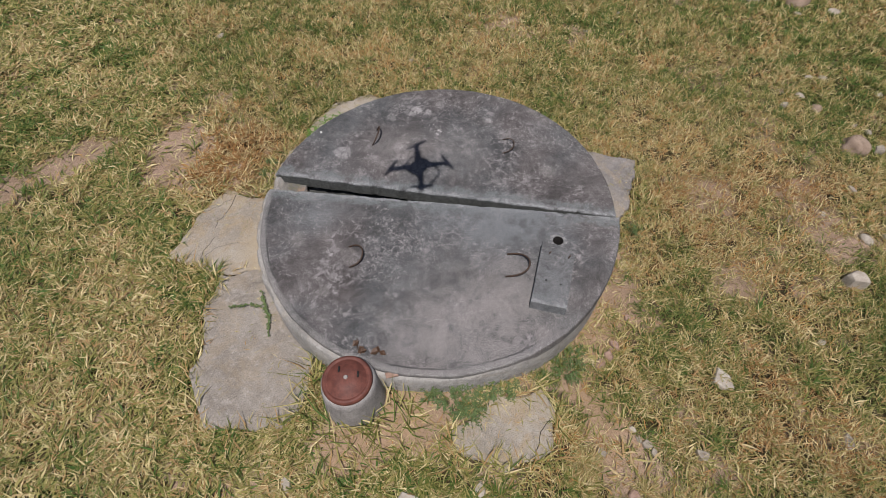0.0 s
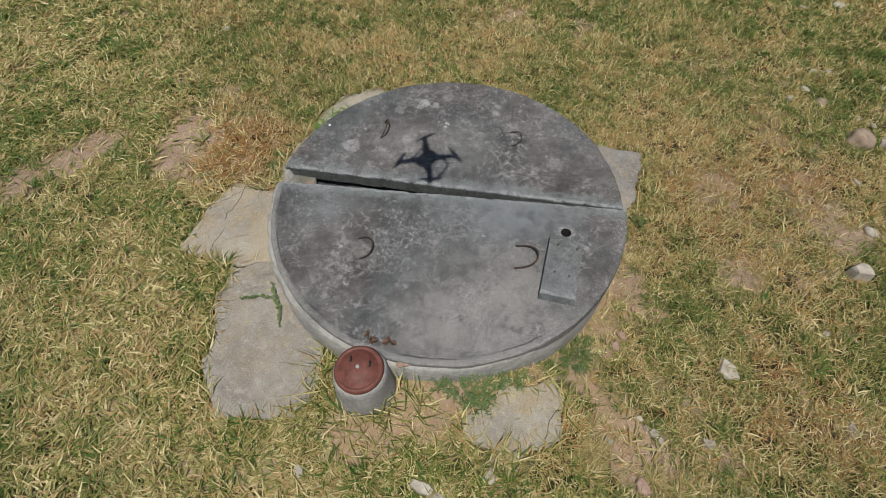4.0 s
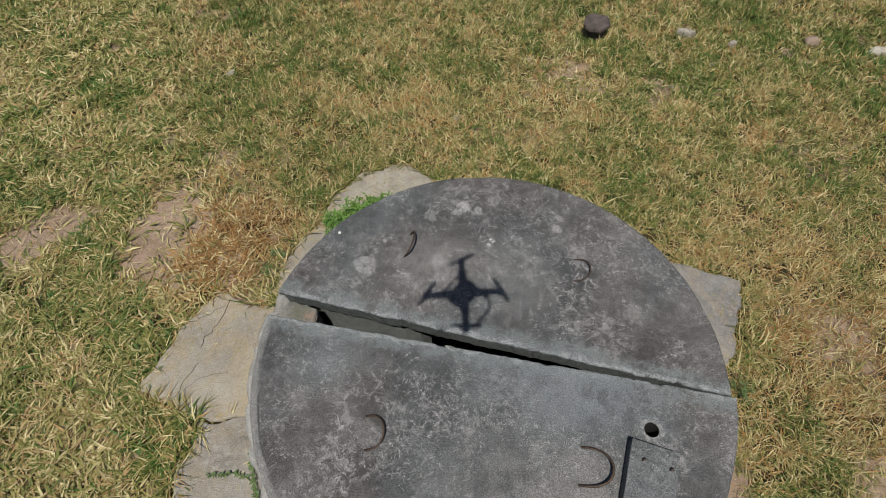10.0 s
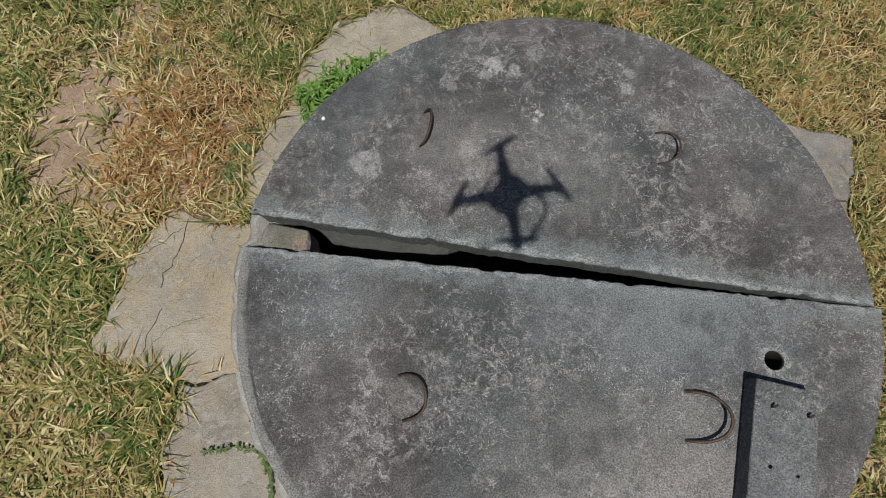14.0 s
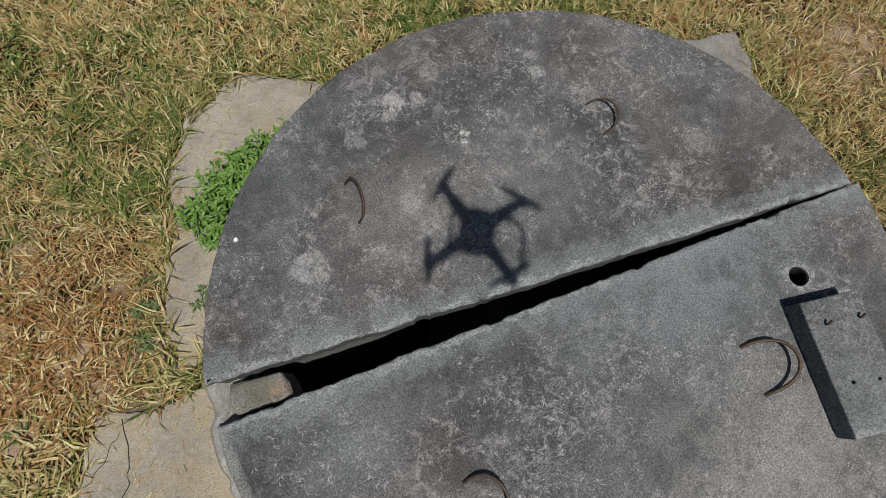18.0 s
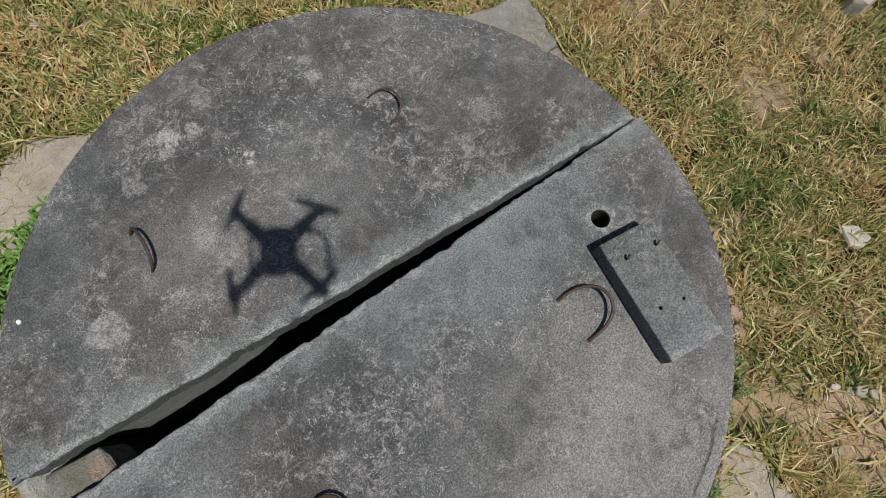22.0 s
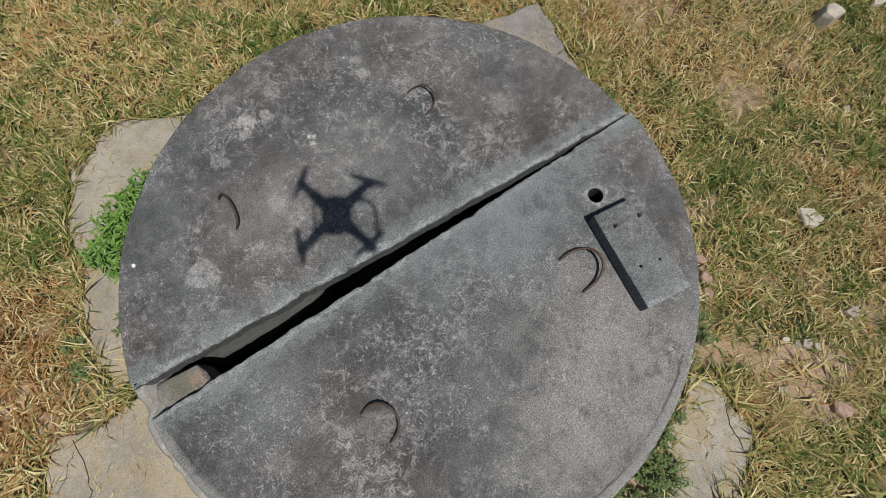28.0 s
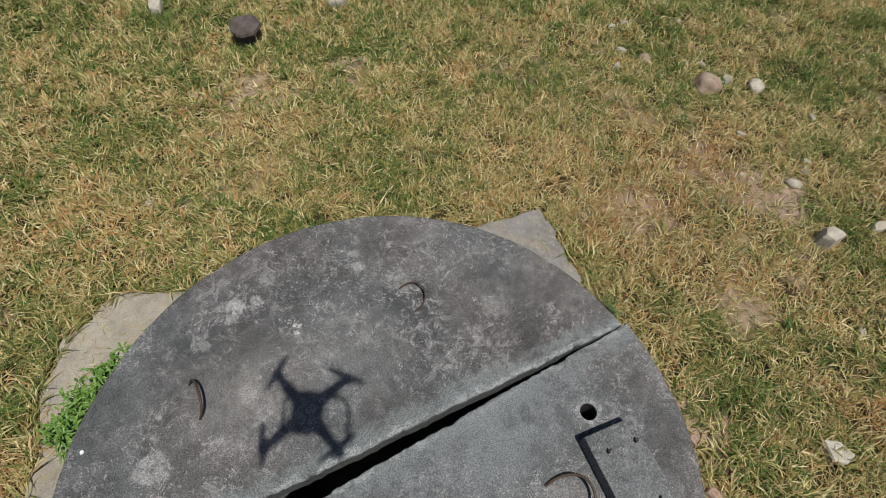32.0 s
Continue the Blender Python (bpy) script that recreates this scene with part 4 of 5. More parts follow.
rock(3.82, 4.17, 0.07, 0.06, 0.05, 20, M_STONE, "pale rounded stone in the far grass", 0.0, 24, 0.35)
rock(2.81, 3.39, 0.05, 0.04, 0.025, 20, M_STONE_BROWN, "small brown stone in the grass", 0.0, 25, 0.35)
rock(3.05, 2.93, 0.055, 0.04, 0.035, 50, M_STONE_GREY, "broken grey stone beside a boulder", 0.5, 26, 0.35)
rock(0.37, 5.73, 0.10, 0.06, 0.05, 70, M_STONE, "pale pointed stone in the grass", 0.4, 11)
rock(1.43, 5.07, 0.075, 0.045, 0.045, -10, M_STONE_GREY, "pale wedge-shaped stone with a dark underside", 0.6, 12)
rock(1.76, 4.95, 0.045, 0.035, 0.04, 25, M_STONE_GREY, "small upright grey stone in the grass", 0.5, 27)
SMALL = [(0.23, 4.71, 0.042), (-0.28, 4.02, 0.04), (1.52, 4.70, 0.03), (2.91, 3.78, 0.04), (2.59, 3.44, 0.055), (2.62, 3.60, 0.04),
         (2.75, 3.55, 0.05), (3.01, 3.20, 0.035), (2.71, 2.56, 0.05), (2.61, 2.15, 0.06), (2.75, 2.17, 0.05), (2.82, 2.20, 0.045),
         (2.69, 1.71, 0.08), (3.0, 3.76, 0.05), (3.17, 4.69, 0.05), (3.50, 4.72, 0.07), (3.08, 3.13, 0.04), (2.44, 2.36, 0.03),
         (-0.14, 0.645, 0.075), (-0.065, 0.60, 0.06), (0.17, 0.69, 0.055), (0.80, 1.31, 0.035), (1.23, 4.45, 0.035), (1.57, 4.72, 0.04), (0.25, 4.76, 0.03),
         (1.95, 0.92, 0.06), (2.12, 0.80, 0.07), (-0.27, 4.06, 0.03), (1.24, 0.86, 0.045), (2.05, 1.45, 0.045), (-1.98, 4.42, 0.05),
         (-0.72, 0.72, 0.05), (3.35, 3.55, 0.05), (3.2, 2.4, 0.05), (2.2, 2.32, 0.04), (1.10, 2.58, 0.028), (0.93, 0.98, 0.03)]
RED = [(0.828, 1.316, 0.044), (0.875, 1.36, 0.040), (0.925, 1.435, 0.034), (0.90, 1.40, 0.025), (1.03, 1.60, 0.03), (0.88, 0.66, 0.05)]
for i, (x, y, s) in enumerate(RED):
    rock(x, y, s, s * 0.72, s * 0.45, 35 + 50 * i, M_STONE_RED, "reddish broken stone beside the tank in the grass", 0.5, i + 80, 0.35, 2)
CRUMBS = [(0.985, 0.905, 0.032), (1.01, 0.87, 0.024), (0.755, 0.865, 0.03), (0.72, 0.84, 0.02), (0.95, 0.93, 0.02)]
for i, (x, y, s) in enumerate(CRUMBS):
    rock(x, y, s, s * 0.75, s * 0.4, 20 + 70 * i, M_STONE_GREY, "crumbly pale grey stone half hidden in straw", 0.6, i + 90, 0.5, 2)
for i, (x, y, s) in enumerate(SMALL):
    rng = random.Random(i + 40)
    mat = (M_STONE, M_STONE_GREY, M_STONE)[i % 3]
    word = ("pale", "grey", "pale")[i % 3]
    flat = rng.choice((0.0, 0.4, 0.5, 0.5))
    s *= 0.8
    rock(x, y, s, s * rng.uniform(0.5, 0.85), s * rng.uniform(0.35, 0.55), rng.uniform(0, 360), mat,
         word + (" broken" if flat else " rounded") + " stone lying low in the dry grass", flat, i + 40, 0.42, 2)

bm = bmesh.new()
box(bm, pose(-0.235, 1.168, 0.268, 4, -3, 12), 0.062, 0.026, 0.018, 0.005)
for v in bm.verts:
    v.co += Vector((0.004 * noise.noise(v.co * 60), 0.004 * noise.noise(v.co * 60 + Vector((3, 1, 2))), 0.003 * noise.noise(v.co * 45)))
thing("brick_fragment", bm, M_STONE_RED, "thin worn fragment of red brick bedded on the tank rim", "brick")

# ---------------------------------------------------------------- grass


def inside(x, y, poly):
    hit = np.zeros(len(x), bool)
    for (ax, ay), (bx, by) in zip(poly, poly[1:] + poly[:1]):
        if ay == by:
            continue
        cross = ((ay > y) != (by > y)) & (x < (bx - ax) * (y - ay) / (by - ay) + ax)
        hit ^= cross
    return hit


def blades(name, x, y, length, width, dry, rng, rise, label, sag=0.55, lift=0.0, head=None):
    """One mesh of bent, tapered blades, five corners each, from arrays."""
    n = len(x)
    h = rng.rand(n) * 2 * np.pi if head is None else head
    h2 = h + rng.randn(n) * 0.45
    e = np.radians(rise[0] + (rise[1] - rise[0]) * rng.rand(n) ** 1.2)
    e2 = e * (1 - sag * 1.7 * rng.rand(n))
    dx, dy = np.cos(h), np.sin(h)
    z = ground_z(x, y) + (F1.fbm(x, y, 0.35) - 0.5) * 0.035 * (lift == 0) - 0.004 + lift
    w = width / 2
    px, py, pz = -dy * w, dx * w, w * (rng.rand(n) - 0.5) * 1.4
    l1, l2 = length * 0.42, length * 0.58
    mx, my, mz = x + dx * np.cos(e) * l1, y + dy * np.cos(e) * l1, z + np.sin(e) * l1
    tx, ty, tz = mx + np.cos(h2) * np.cos(e2) * l2, my + np.sin(h2) * np.cos(e2) * l2, mz + np.sin(e2) * l2
    tz = np.maximum(tz, z + 0.004)
    co = np.empty((n, 5, 3), np.float32)
    co[:, 0] = np.stack([x + px * 0.7, y + py * 0.7, z], 1)
    co[:, 4] = np.stack([x - px * 0.7, y - py * 0.7, z], 1)
    co[:, 1] = np.stack([mx + px, my + py, mz + pz], 1)
    co[:, 2] = np.stack([tx, ty, tz], 1)
    co[:, 3] = np.stack([mx - px, my - py, mz - pz], 1)
    loops = ((np.arange(n) * 5)[:, None] + np.array([[0, 1, 3, 0, 3, 4, 1, 2, 3]])).ravel().astype(np.int32)
    me = bpy.data.meshes.new(name)
    me.vertices.add(n * 5)
    me.loops.add(n * 9)
    me.polygons.add(n * 3)
    me.vertices.foreach_set("co", co.ravel())
    me.loops.foreach_set("vertex_index", loops)
    me.polygons.foreach_set("loop_start", (np.arange(n * 3) * 3).astype(np.int32))
    me.update(calc_edges=True)
    at = me.attributes.new("dryness", "FLOAT", "POINT")
    at.data.foreach_set("value", np.repeat(dry, 5).astype(np.float32))
    me.materials.append(M_GRASS)
    return tagged(new(name, me), label, "grass", kind="stuff")


def free_of_tank(x, y):
    """True where grass can root: off the tank and the paving."""
    ok = np.hypot(x - CX, y - CY) > 1.035
    for poly in PAVED:
        ok &= ~inside(x, y, poly)
    return ok


def near_left(x, y):
    """1 in the coarse lush grass on the near and left side, 0 in the short turf."""
    return np.clip(np.maximum(-x - 0.7 - 0.5 * (y - 1.5), 0.9 - y - 0.3 * x) * 1.4 + 0.2, 0, 1)


def dryness(x, y):
    base = 0.46 + 0.60 * (F2.fbm(x, y, 0.50) - 0.5) + 1.15 * (F3.fbm(x, y, 0.17) - 0.5) + 0.55 * (F1.at(x, y, 0.045) - 0.5) + blobs(x, y, STRAW)
    base = base + 0.02 * near_left(x, y) - 0.02 * np.clip((y - 3.0) / 2, 0, 1)
    return base + 0.62 * blobs(x, y, RUST) - 0.36 * blobs(x, y, LUSH)


LAWN = [(-2.3, 0.45), (2.5, 0.45), (5.3, 2.6), (4.7, 5.4), (-0.5, 6.8), (-4.8, 5.5)]


def sow(seed, count, tuft, thin=1.0):
    rng = np.random.RandomState(seed)
    m = count // tuft
    cx, cy = rng.uniform(-4.8, 5.3, m), rng.uniform(0.4, 6.8, m)
    tone = rng.randn(m) * 0.22 - 0.45 * (rng.rand(m) < 0.055) + 0.30 * (rng.rand(m) < 0.05)
    lean, fan = rng.rand(m) * 2 * np.pi, 0.5 + 1.3 * rng.rand(m)
    pick = rng.randint(0, m, count)
    head = lean[pick] + rng.randn(count) * fan[pick]
    step = np.abs(rng.randn(count)) * 0.014
    x, y = cx[pick] + rng.randn(count) * 0.008 + np.cos(head) * step, cy[pick] + rng.randn(count) * 0.008 + np.sin(head) * step
    ok = inside(x, y, LAWN) & (rng.rand(count) < (1.0 - 0.94 * thin * bare(x, y) ** 1.2) * (0.14 + 1.55 * F2.at(x, y, 0.055) ** 1.35))
    x, y, tone, head = x[ok], y[ok], tone[pick][ok], head[ok]
    ok = free_of_tank(x, y)
    return x[ok], y[ok], tone[ok], head[ok], rng


x, y, tone, head, rng = sow(5, 1280000, 12)
lush = near_left(x, y)
keep = rng.rand(len(x)) < 1.0 - 0.32 * lush
x, y, tone, lush, head = x[keep], y[keep], tone[keep], lush[keep], head[keep]
n = len(x)
dry = np.clip(np.minimum(dryness(x, y) + tone + rng.randn(n) * 0.12, 0.84 - 0.13 * lush + 0.3 * blobs(x, y, RUST)), 0.02, 0.98)
blades("lawn_grass", x, y, (0.036 + 0.052 * rng.rand(n)) * (1 + 0.35 * lush), (0.0028 + 0.0028 * rng.rand(n)) * (1 + 1.0 * lush + 0.75 * np.clip((y - 2.9) / 1.6, 0, 1)), dry, rng, (6, 72 - 34 * lush),
       "short sun-dried lawn grass, green to straw yellow", head=head)
# flat dead straw between the tufts
x, y, tone, head, rng = sow(8, 170000, 3, 0.75)
n = len(x)
blades("dead_straw", x, y, 0.03 + 0.05 * rng.rand(n), 0.0034 + 0.003 * rng.rand(n), np.clip(0.74 + 0.12 * rng.randn(n) + 0.2 * blobs(x, y, RUST), 0.5, 0.98), rng, (1, 14),
       "loose dead straw lying flat on the soil", 0.2)
# bleached thin blades arching over the turf
x, y, tone, head, rng = sow(14, 230000, 4, 0.9)
keep = (np.hypot(x - 0.1, y - 2.3) < 3.2) & (rng.rand(len(x)) < 0.25 + 0.9 * F3.fbm(x, y, 0.3))
x, y, tone, head = x[keep], y[keep], tone[keep], head[keep]
n = len(x)
blades("bleached_grass", x, y, 0.045 + 0.055 * rng.rand(n), 0.0024 + 0.0022 * rng.rand(n), np.clip(0.68 + 0.08 * rng.randn(n) + 0.15 * tone, 0.40, 0.84), rng, (8, 58),
       "thin bleached grass blades arching over the turf", 0.7, 0.004, head)
# single fresh tufts that stand out of the dry lawn
rng = np.random.RandomState(77)
tx, ty = rng.uniform(-3.2, 3.4, 1000), rng.uniform(0.45, 5.6, 1000)
ok = free_of_tank(tx, ty) & (np.hypot(tx + 0.0, ty - 2.172) > 1.16) & (rng.rand(1000) < 0.25 + 0.8 * (dryness(tx, ty) < 0.50))
tx, ty = tx[ok], ty[ok]
pick = rng.randint(0, len(tx), 26 * len(tx))
size = (0.7 + 0.7 * rng.rand(len(tx)))[pick]
fresh = (0.16 + 0.13 * rng.randn(len(tx)) + 0.45 * (rng.rand(len(tx)) < 0.22))[pick]
head = rng.rand(len(pick)) * 2 * np.pi
far = np.abs(rng.randn(len(pick))) * 0.012
x, y = tx[pick] + np.cos(head) * far, ty[pick] + np.sin(head) * far
ok = free_of_tank(x, y)
x, y, head, size, fresh = x[ok], y[ok], head[ok], size[ok], fresh[ok]
n = len(x)
blades("grass_tufts", x, y, (0.050 + 0.050 * rng.rand(n)) * size, (0.0036 + 0.0030 * rng.rand(n)) * size, np.clip(fresh + 0.08 * rng.randn(n), 0.0, 0.8), rng, (14, 74),
       "fresh green tufts standing out of the dry lawn", 0.6, 0.0, head)
# a little straw blown over the paving
rng = np.random.RandomState(55)
x, y = rng.uniform(-1.75, 1.4, 9000), rng.uniform(0.7, 3.65, 9000)
ok = np.zeros(9000, bool)
over = np.zeros(9000)
for poly, lift in zip(PAVED, (0.022, 0.022, 0.018, 0.014, 0.040)):
    on = inside(x, y, poly)
    ok |= on
    over[on] = lift + 0.006
ok &= (np.hypot(x - CX, y - CY) > 1.04) & (rng.rand(9000) < np.clip(F3.fbm(x, y, 0.2) * 2.2 - 1.0, 0.03, 0.6) + 0.4 * inside(x, y, PAVED[3]))
x, y, over = x[ok], y[ok], over[ok]
n = len(x)
blades("loose_straw", x, y, 0.015 + 0.035 * rng.rand(n), 0.0022 + 0.002 * rng.rand(n), np.clip(0.62 + 0.10 * rng.randn(n), 0.3, 0.98), rng, (1, 6),
       "loose dry straw blown over the paving slabs", 0.2, over)
# the lawn further out, in coarser blades
rng = np.random.RandomState(21)
x, y = rng.uniform(-9.5, 10, 260000), rng.uniform(-5.5, 12.5, 260000)
edge_fall = np.clip(1.6 - (np.hypot(x - 0.2, y - 3.2) / 8.6) ** 4, 0, 1)
ok = ~inside(x, y, LAWN) & free_of_tank(x, y) & (rng.rand(len(x)) < edge_fall * (1.0 - 0.6 * bare(x, y)))
x, y = x[ok], y[ok]
n = len(x)
size = 1.0 + 0.12 * np.clip(np.hypot(x - 0.2, y - 3.2) - 4.0, 0, 6)
blades("outer_grass", x, y, (0.07 + 0.06 * rng.rand(n)) * size, (0.012 + 0.010 * rng.rand(n)) * size, np.clip(dryness(x, y) + rng.randn(n) * 0.15, 0.02, 0.98), rng, (6, 60),
       "sun-dried turf round the tank, olive and straw")

# ---------------------------------------------------------------- tall grass round the bollard and along the paving
rng = np.random.RandomState(33)
spots = [(BX, BY, 0.19, 430), (-1.42, 1.75, 0.16, 130), (-1.40, 1.40, 0.10, 70), (-1.0, 0.93, 0.16, 120), (-0.72, 0.95, 0.12, 90),
         (-1.25, 1.06, 0.10, 60), (-1.55, 1.9, 0.12, 80), (-1.28, 2.75, 0.10, 40), (0.62, 1.0, 0.08, 40), (1.30, 2.45, 0.08, 60), (-1.1, 3.3, 0.12, 50)]
xs, ys = [], []
for sx, sy, r, c in spots:
    xs.append(sx + rng.randn(c) * r * 0.75)
    ys.append(sy + rng.randn(c) * r * 0.75)
for poly in PAVED[:4]:
    for (ax, ay), (bx, by) in zip(poly, poly[1:] + poly[:1]):
        if math.hypot((ax + bx) / 2 - CX, (ay + by) / 2 - CY) > 1.12 and not (2.48 < (ay + by) / 2 < 2.56 and ax > -1.4) and not (ax > -1.4 and bx > -1.4 and 1.87 < (ay + by) / 2 < 1.94):
            c = int(math.hypot(bx - ax, by - ay) * 380)
            f = rng.rand(c)
            xs.append(ax + (bx - ax) * f + rng.randn(c) * 0.014)
            ys.append(ay + (by - ay) * f + rng.randn(c) * 0.014)
x, y = np.concatenate(xs), np.concatenate(ys)
ok = free_of_tank(x, y) & (np.hypot(x - BX, y - BY) > 0.15)
x, y = x[ok], y[ok]
n = len(x)
by_post = np.exp(-((np.hypot(x - BX, y - BY) - 0.2) / 0.12) ** 2)
blades("tall_grass", x, y, (0.07 + 0.09 * rng.rand(n)) * (1 + 0.9 * by_post), 0.0045 + 0.0035 * rng.rand(n), np.clip(0.54 - 0.17 * by_post + 0.20 * rng.randn(n), 0.02, 0.80), rng, (10, 60),
       "long green and yellow grass blades round the bollard")

# coarse dead blades in the trampled corner in front of the tank, and two dry golden tufts
rng = np.random.RandomState(61)
x, y = rng.uniform(0.55, 2.2, 1900), rng.uniform(0.35, 1.6, 1900)
ok = free_of_tank(x, y) & (rng.rand(1900) < 1.1 * F1.at(x, y, 0.16) ** 3)
x, y = x[ok], y[ok]
n = len(x)
blades("coarse_straw", x, y, 0.05 + 0.06 * rng.rand(n), 0.005 + 0.005 * rng.rand(n), np.clip(0.68 + 0.06 * rng.randn(n), 0.5, 0.9), rng, (3, 24),
       "broad bleached dead blades lying on the turf", 0.3, 0.018)
xs, ys, hs = [], [], []
for sx, sy, c in ((0.66, 0.815, 420), (0.93, 0.69, 260), (1.02, 0.64, 160), (-0.95, 0.78, 160)):
    a = rng.rand(c) * 2 * np.pi
    r = np.abs(rng.randn(c)) * 0.034
    a = a + rng.randn(c) * 0.2
    xs.append(sx + r * np.cos(a))
    ys.append(sy + r * np.sin(a))
    hs.append(a + rng.randn(c) * 0.7)
x, y, head = np.concatenate(xs), np.concatenate(ys), np.concatenate(hs)
n = len(x)
blades("dry_tuft_grass", x, y, 0.035 + 0.055 * rng.rand(n), 0.0018 + 0.0014 * rng.rand(n), np.clip(0.66 + 0.08 * rng.randn(n), 0.4, 0.98), rng, (12, 62),
       "fine golden-brown tufts of dried grass", 0.6, 0.006, head)

# ---------------------------------------------------------------- weeds


def leaf(bm, p, d, length, width, droop):
    """A small pointed leaf with a folded midrib."""
    d = d.normalized()
    s = d.cross(Vector((0, 0, 1))).normalized()
    up = s.cross(d)
    tip = p + d * length - Vector((0, 0, droop * length))
    mid = p + d * length * 0.5 + up * length * 0.05
    a = bm.verts.new(p)
    l1, r1 = bm.verts.new(mid + s * width * 0.5 + up * width * 0.18), bm.verts.new(mid - s * width * 0.5 + up * width * 0.18)
    m, t = bm.verts.new(mid), bm.verts.new(tip)
    bm.faces.new((a, m, l1))
    bm.faces.new((a, r1, m))
    bm.faces.new((l1, m, t))
    bm.faces.new((m, r1, t))


def weed(name, x, y, spread, count, height, size, material, label, seed, z=None):
    rng = random.Random(seed)
    base = (gz(x, y) if z is None else z)
    root = empty(name, x, y, base, label, "weed", "weeds by the tank")
    stems, leaves = bmesh.new(), bmesh.new()
    for _ in range(count):
        a = rng.uniform(0, 2 * math.pi)
        r = spread * math.sqrt(rng.random())
        p0 = Vector((x + 0.35 * r * math.cos(a), y + 0.35 * r * math.sin(a), base - 0.005))
        p2 = Vector((x + r * math.cos(a), y + r * math.sin(a), base + height * rng.uniform(0.4, 1.0)))
        p1 = (p0 + p2) / 2 + Vector((0, 0, height * 0.35))
        tube([p0, p1, p2], 0.0016, 4, stems, 0.5)
        for k in range(rng.randint(5, 8)):
            f = rng.uniform(0.25, 1.0)
            q = p0.lerp(p1, f * 2) if f < 0.5 else p1.lerp(p2, f * 2 - 1)
            b = rng.uniform(0, 2 * math.pi)
            leaf(leaves, q, Vector((math.cos(b), math.sin(b), rng.uniform(-0.1, 0.6))), size * rng.uniform(0.7, 1.4), size * rng.uniform(0.26, 0.42), rng.uniform(0, 0.35))
    part("stems", stems, M_STEM, root)
    part("leaves", leaves, material, root)
    return root


GREEN_WEED = "bright green broad-leaved weed growing against the tank wall"
for i, (a, r, s, c, h) in enumerate(((137, 1.15, 0.07, 12, 0.12), (133, 1.17, 0.10, 30, 0.17), (129, 1.17, 0.10, 30, 0.19), (124.5, 1.16, 0.09, 26, 0.19), (120, 1.14, 0.075, 18, 0.17), (115.5, 1.12, 0.05, 10, 0.15), (135, 1.26, 0.07, 14, 0.10))):
    weed("weed", CX + r * math.cos(radians(a)), CY + r * math.sin(radians(a)), s, int(c * 1.9), h, 0.030, M_WEED, GREEN_WEED, 70 + i)
for i, (x, y, s, c, h) in enumerate(((0.05, 1.09, 0.11, 44, 0.09), (0.13, 1.02, 0.09, 34, 0.07), (0.22, 1.12, 0.07, 18, 0.06), (0.32, 1.13, 0.05, 10, 0.05), (-0.06, 1.12, 0.06, 14, 0.06), (0.645, 1.27, 0.09, 30, 0.08), (0.70, 1.37, 0.05, 8, 0.06),
                                     (0.36, 1.16, 0.04, 6, 0.05), (0.50, 1.22, 0.04, 6, 0.05), (1.17, 2.22, 0.07, 10, 0.08))):
    weed("weed", x, y, s * 1.1, int(c * 1.3), h, 0.017, M_CREEP, "low green weed at the foot of the tank wall", 90 + i)
for i, (x, y) in enumerate(((-1.21, 2.84), (-1.03, 2.78), (-1.24, 2.73))):
    weed("weed", x, y, 0.045, 8, 0.05, 0.022, M_CREEP, "small green weed in a paving crack", 120 + i)


def creeper(points, label, seed):
    rng = random.Random(seed)
    x, y = points[0]
    root = empty("creeping_weed", x, y, gz(x, y) + 0.03, label, "weed", "weeds by the tank")
    pts = [Vector((px, py, gz(px, py) + 0.032 + 0.008 * rng.random())) for px, py in points]
    leaves = bmesh.new()
    for a, b in zip(pts, pts[1:]):
        for _ in range(10):
            q = a.lerp(b, rng.random())
            t = rng.uniform(0, 2 * math.pi)
            leaf(leaves, q, Vector((math.cos(t), math.sin(t), 0.4)), 0.018, 0.010, 0.1)
    part("runner", tube(pts, 0.0022, 5), M_STEM, root)
    part("leaves", leaves, M_CREEP, root)


creeper([(-1.0, 1.64), (-1.05, 1.665), (-1.11, 1.675), (-1.17, 1.665), (-1.21, 1.66)], "thin creeping weed running over the paving", 7)
creeper([(-1.04, 1.72), (-1.01, 1.66), (-0.985, 1.60), (-0.965, 1.54), (-0.955, 1.47)], "dark green creeping weed along the tank wall", 8)
creeper([(-1.05, 1.76), (-1.03, 1.70), (-1.0, 1.63), (-0.965, 1.58)], "dark green creeping weed along the tank wall", 9)

# ---------------------------------------------------------------- dead leaves and a twig on the rim of the lid
for i, (x, y, a, l) in enumerate(((-0.345, 1.262, 20, 0.050), (-0.318, 1.258, 75, 0.046), (-0.372, 1.268, 130, 0.044), (-0.36, 1.283, 200, 0.040), (-0.435, 1.302, 40, 0.044), (-0.402, 1.285, 300, 0.030), (-0.30, 1.275, 330, 0.040))):
    bm = bmesh.new()
    d = Vector((math.cos(radians(a)), math.sin(radians(a)), 0.1))
    leaf(bm, Vector((x, y, TOP + 0.006)), d, l, l * 0.75, 0.0)
    made = bmesh.ops.solidify(bm, geom=bm.faces[:], thickness=0.0012)
    thing("dead_leaf", bm, M_DRYLEAF, "curled brown dead leaf on the edge of the lid", "leaf", "dead leaves")
bm = bmesh.new()
bmesh.ops.create_icosphere(bm, subdivisions=2, radius=0.007)
bm.transform(Matrix.Translation((-0.784, 2.786, TOP + 0.005)))
thing("pebble", bm, M_BOLT_WHITE, "tiny white pebble lying on the lid", "pebble", smooth=True)
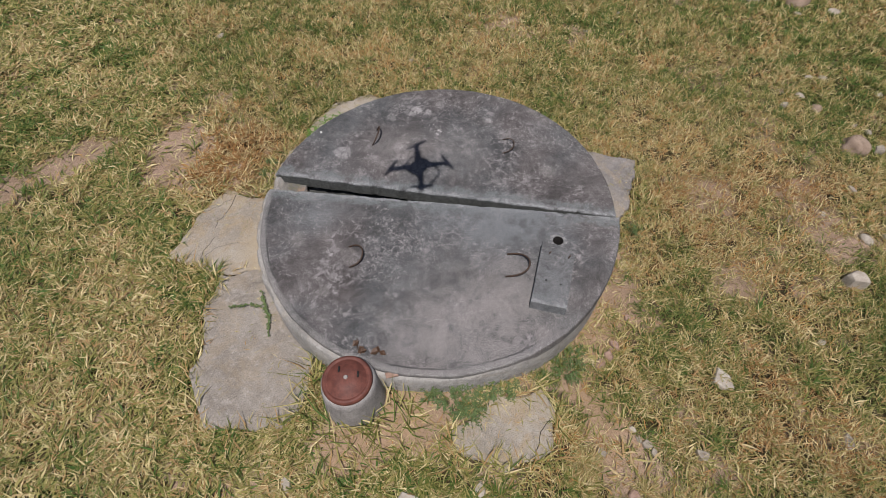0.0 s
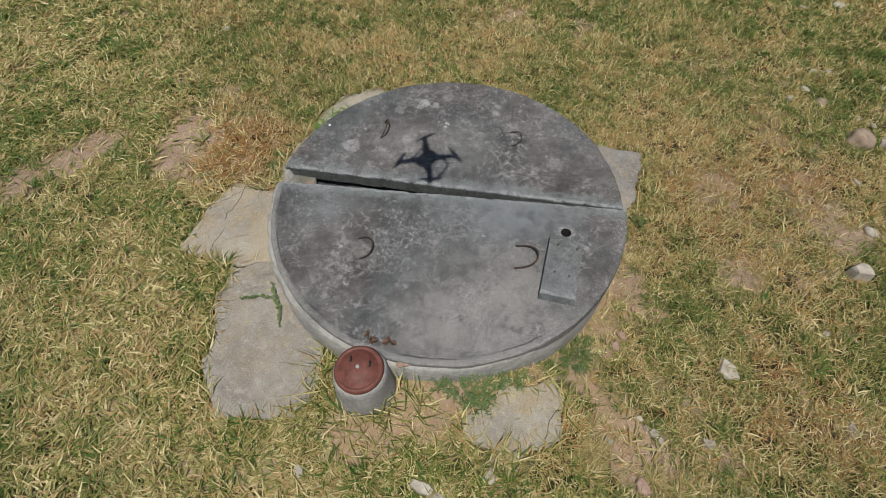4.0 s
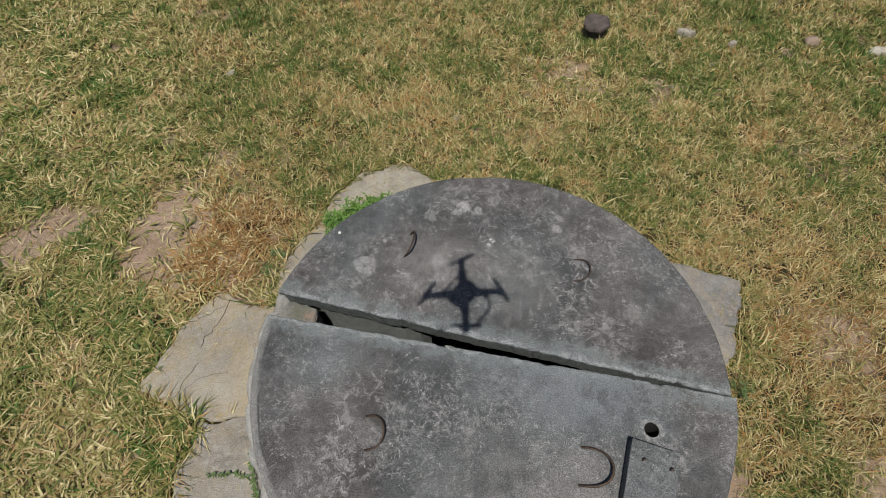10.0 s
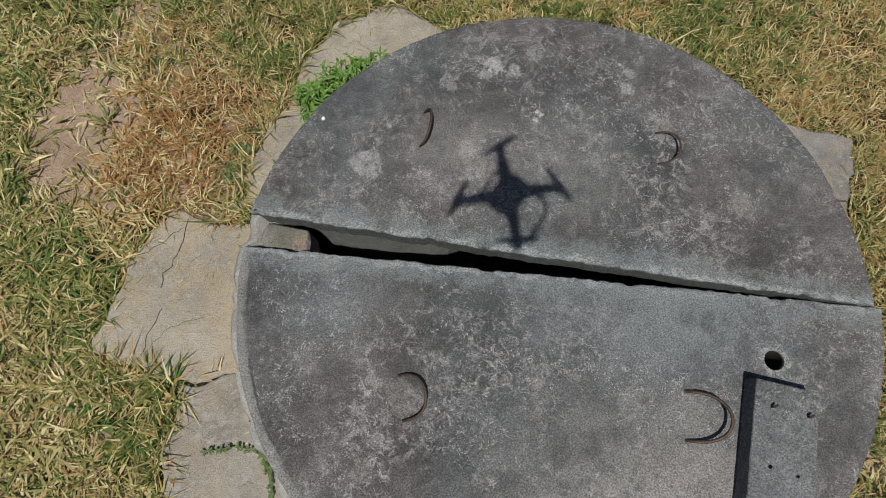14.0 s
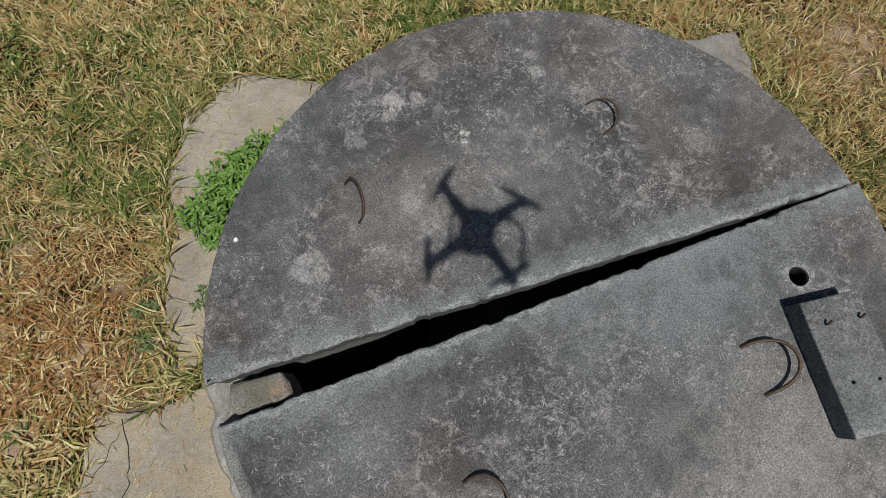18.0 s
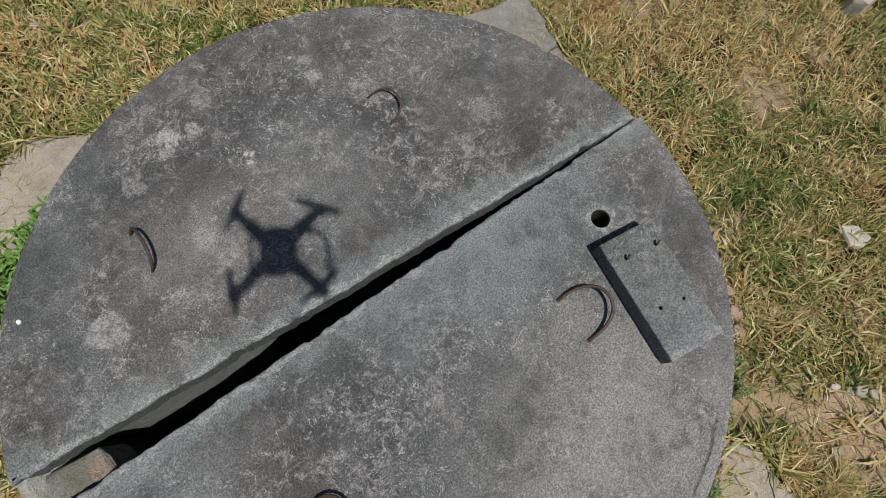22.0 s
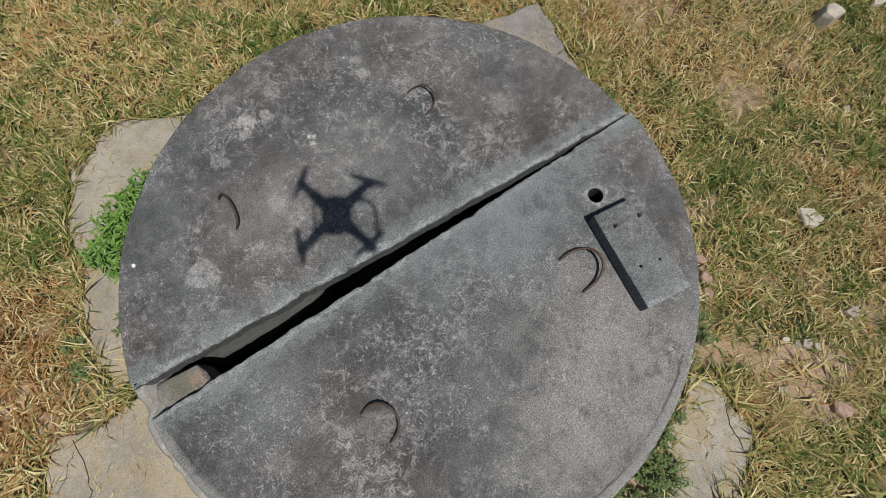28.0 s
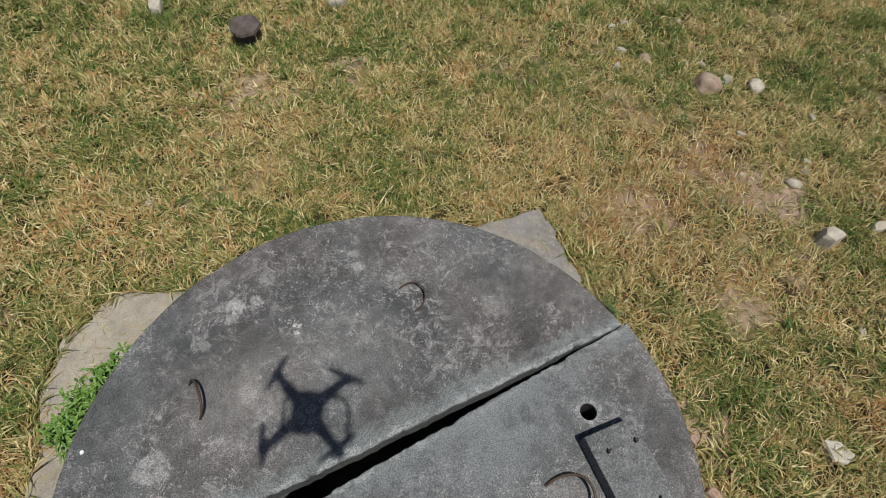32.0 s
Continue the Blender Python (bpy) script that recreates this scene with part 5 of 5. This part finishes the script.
thing("twig", tube([(-0.415, 1.345, TOP + 0.004), (-0.412, 1.315, TOP + 0.006), (-0.405, 1.285, TOP + 0.005), (-0.375, 1.278, TOP + 0.004)], 0.0025, 6), M_HOOK, "thin dark twig lying on the lid", "twig")

# ---------------------------------------------------------------- quadcopter hovering over the tank, known by its shadow
HOVER = 2.6
DX, DY = -0.145 + TO_SUN.x / TO_SUN.z * HOVER, 2.48 + TO_SUN.y / TO_SUN.z * HOVER
DZ = TOP + HOVER
drone = empty("quadcopter", DX, DY, DZ, "small white quadcopter hovering in the air above the tank lid", "drone", turn=-38)
HERE = drone.matrix_basis.copy()


def at_drone(bm):
    bm.transform(HERE)
    return bm


bm = bmesh.new()
bmesh.ops.create_uvsphere(bm, u_segments=28, v_segments=14, radius=1.0)
for v in bm.verts:
    v.co = Vector((math.copysign(abs(v.co.x) ** 0.6, v.co.x) * 0.054, math.copysign(abs(v.co.y) ** 0.6, v.co.y) * 0.074, v.co.z * 0.042))
part("body", at_drone(bm), M_SHELL, drone, "rounded white shell", smooth=True)
for i in range(4):
    a = radians(45 + 90 * i)
    tip = Vector((0.172 * math.cos(a), 0.172 * math.sin(a), 0.0))
    pts = [tip * 0.22, tip * 0.45 + Vector((0, 0, 0.004)), tip * 0.75 + Vector((0, 0, 0.004)), tip]
    arm = part("arm", at_drone(tube(pts, 0.027, 10, None, 0.52)), M_SHELL, drone, "tapered white arm", smooth=True)
    part("motor", at_drone(lathe([(0.014, -0.024), (0.020, -0.016), (0.020, 0.016), (0.013, 0.024), (0.0, 0.026)], 16, (tip.x, tip.y))), M_BLACK, arm, "dark round motor")
    b = bmesh.new()
    turn = radians((-20, 70, 100, 40)[i])
    for side in (0, math.pi):
        d = Vector((math.cos(turn + side), math.sin(turn + side), 0))
        s = Vector((-d.y, d.x, 0))
        rows = []
        for f, w in ((0.004, 0.010), (0.022, 0.019), (0.042, 0.017), (0.062, 0.012), (0.078, 0.005)):
            c = tip + d * f + Vector((0, 0, 0.03))
            rows.append([b.verts.new(c + s * w * k + Vector((0, 0, 0.004 * k + h))) for k, h in ((-0.6, 0), (0.6, 0), (0.6, 0.002), (-0.6, 0.002))])
        for p, q in zip(rows, rows[1:]):
            for k in range(4):
                b.faces.new((p[k], p[(k + 1) % 4], q[(k + 1) % 4], q[k]))
        b.faces.new(rows[0])
        b.faces.new(rows[-1])
    part("propeller", at_drone(b), M_BLACK, arm, "two-bladed dark propeller")
for side in (-1, 1):
    pts = [(side * 0.050, 0.060, -0.02), (side * 0.090, 0.072, -0.06), (side * 0.108, 0.070, -0.12), (side * 0.110, 0.050, -0.165), (side * 0.110, -0.050, -0.165),
           (side * 0.108, -0.070, -0.12), (side * 0.090, -0.072, -0.06), (side * 0.050, -0.060, -0.02)]
    part("landing_leg", at_drone(tube(pts, 0.0065, 8)), M_SHELL, drone, "white looped landing leg", smooth=True)
mount = part("gimbal", at_drone(box(bmesh.new(), Matrix.Translation((0, 0.018, -0.060)), 0.070, 0.050, 0.040, 0.008)), M_BLACK, drone, "dark camera mount under the body")
part("camera_head", at_drone(box(bmesh.new(), Matrix.Translation((0, 0.028, -0.105)), 0.044, 0.052, 0.042, 0.010)), M_SHELL, mount, "small pale camera head")
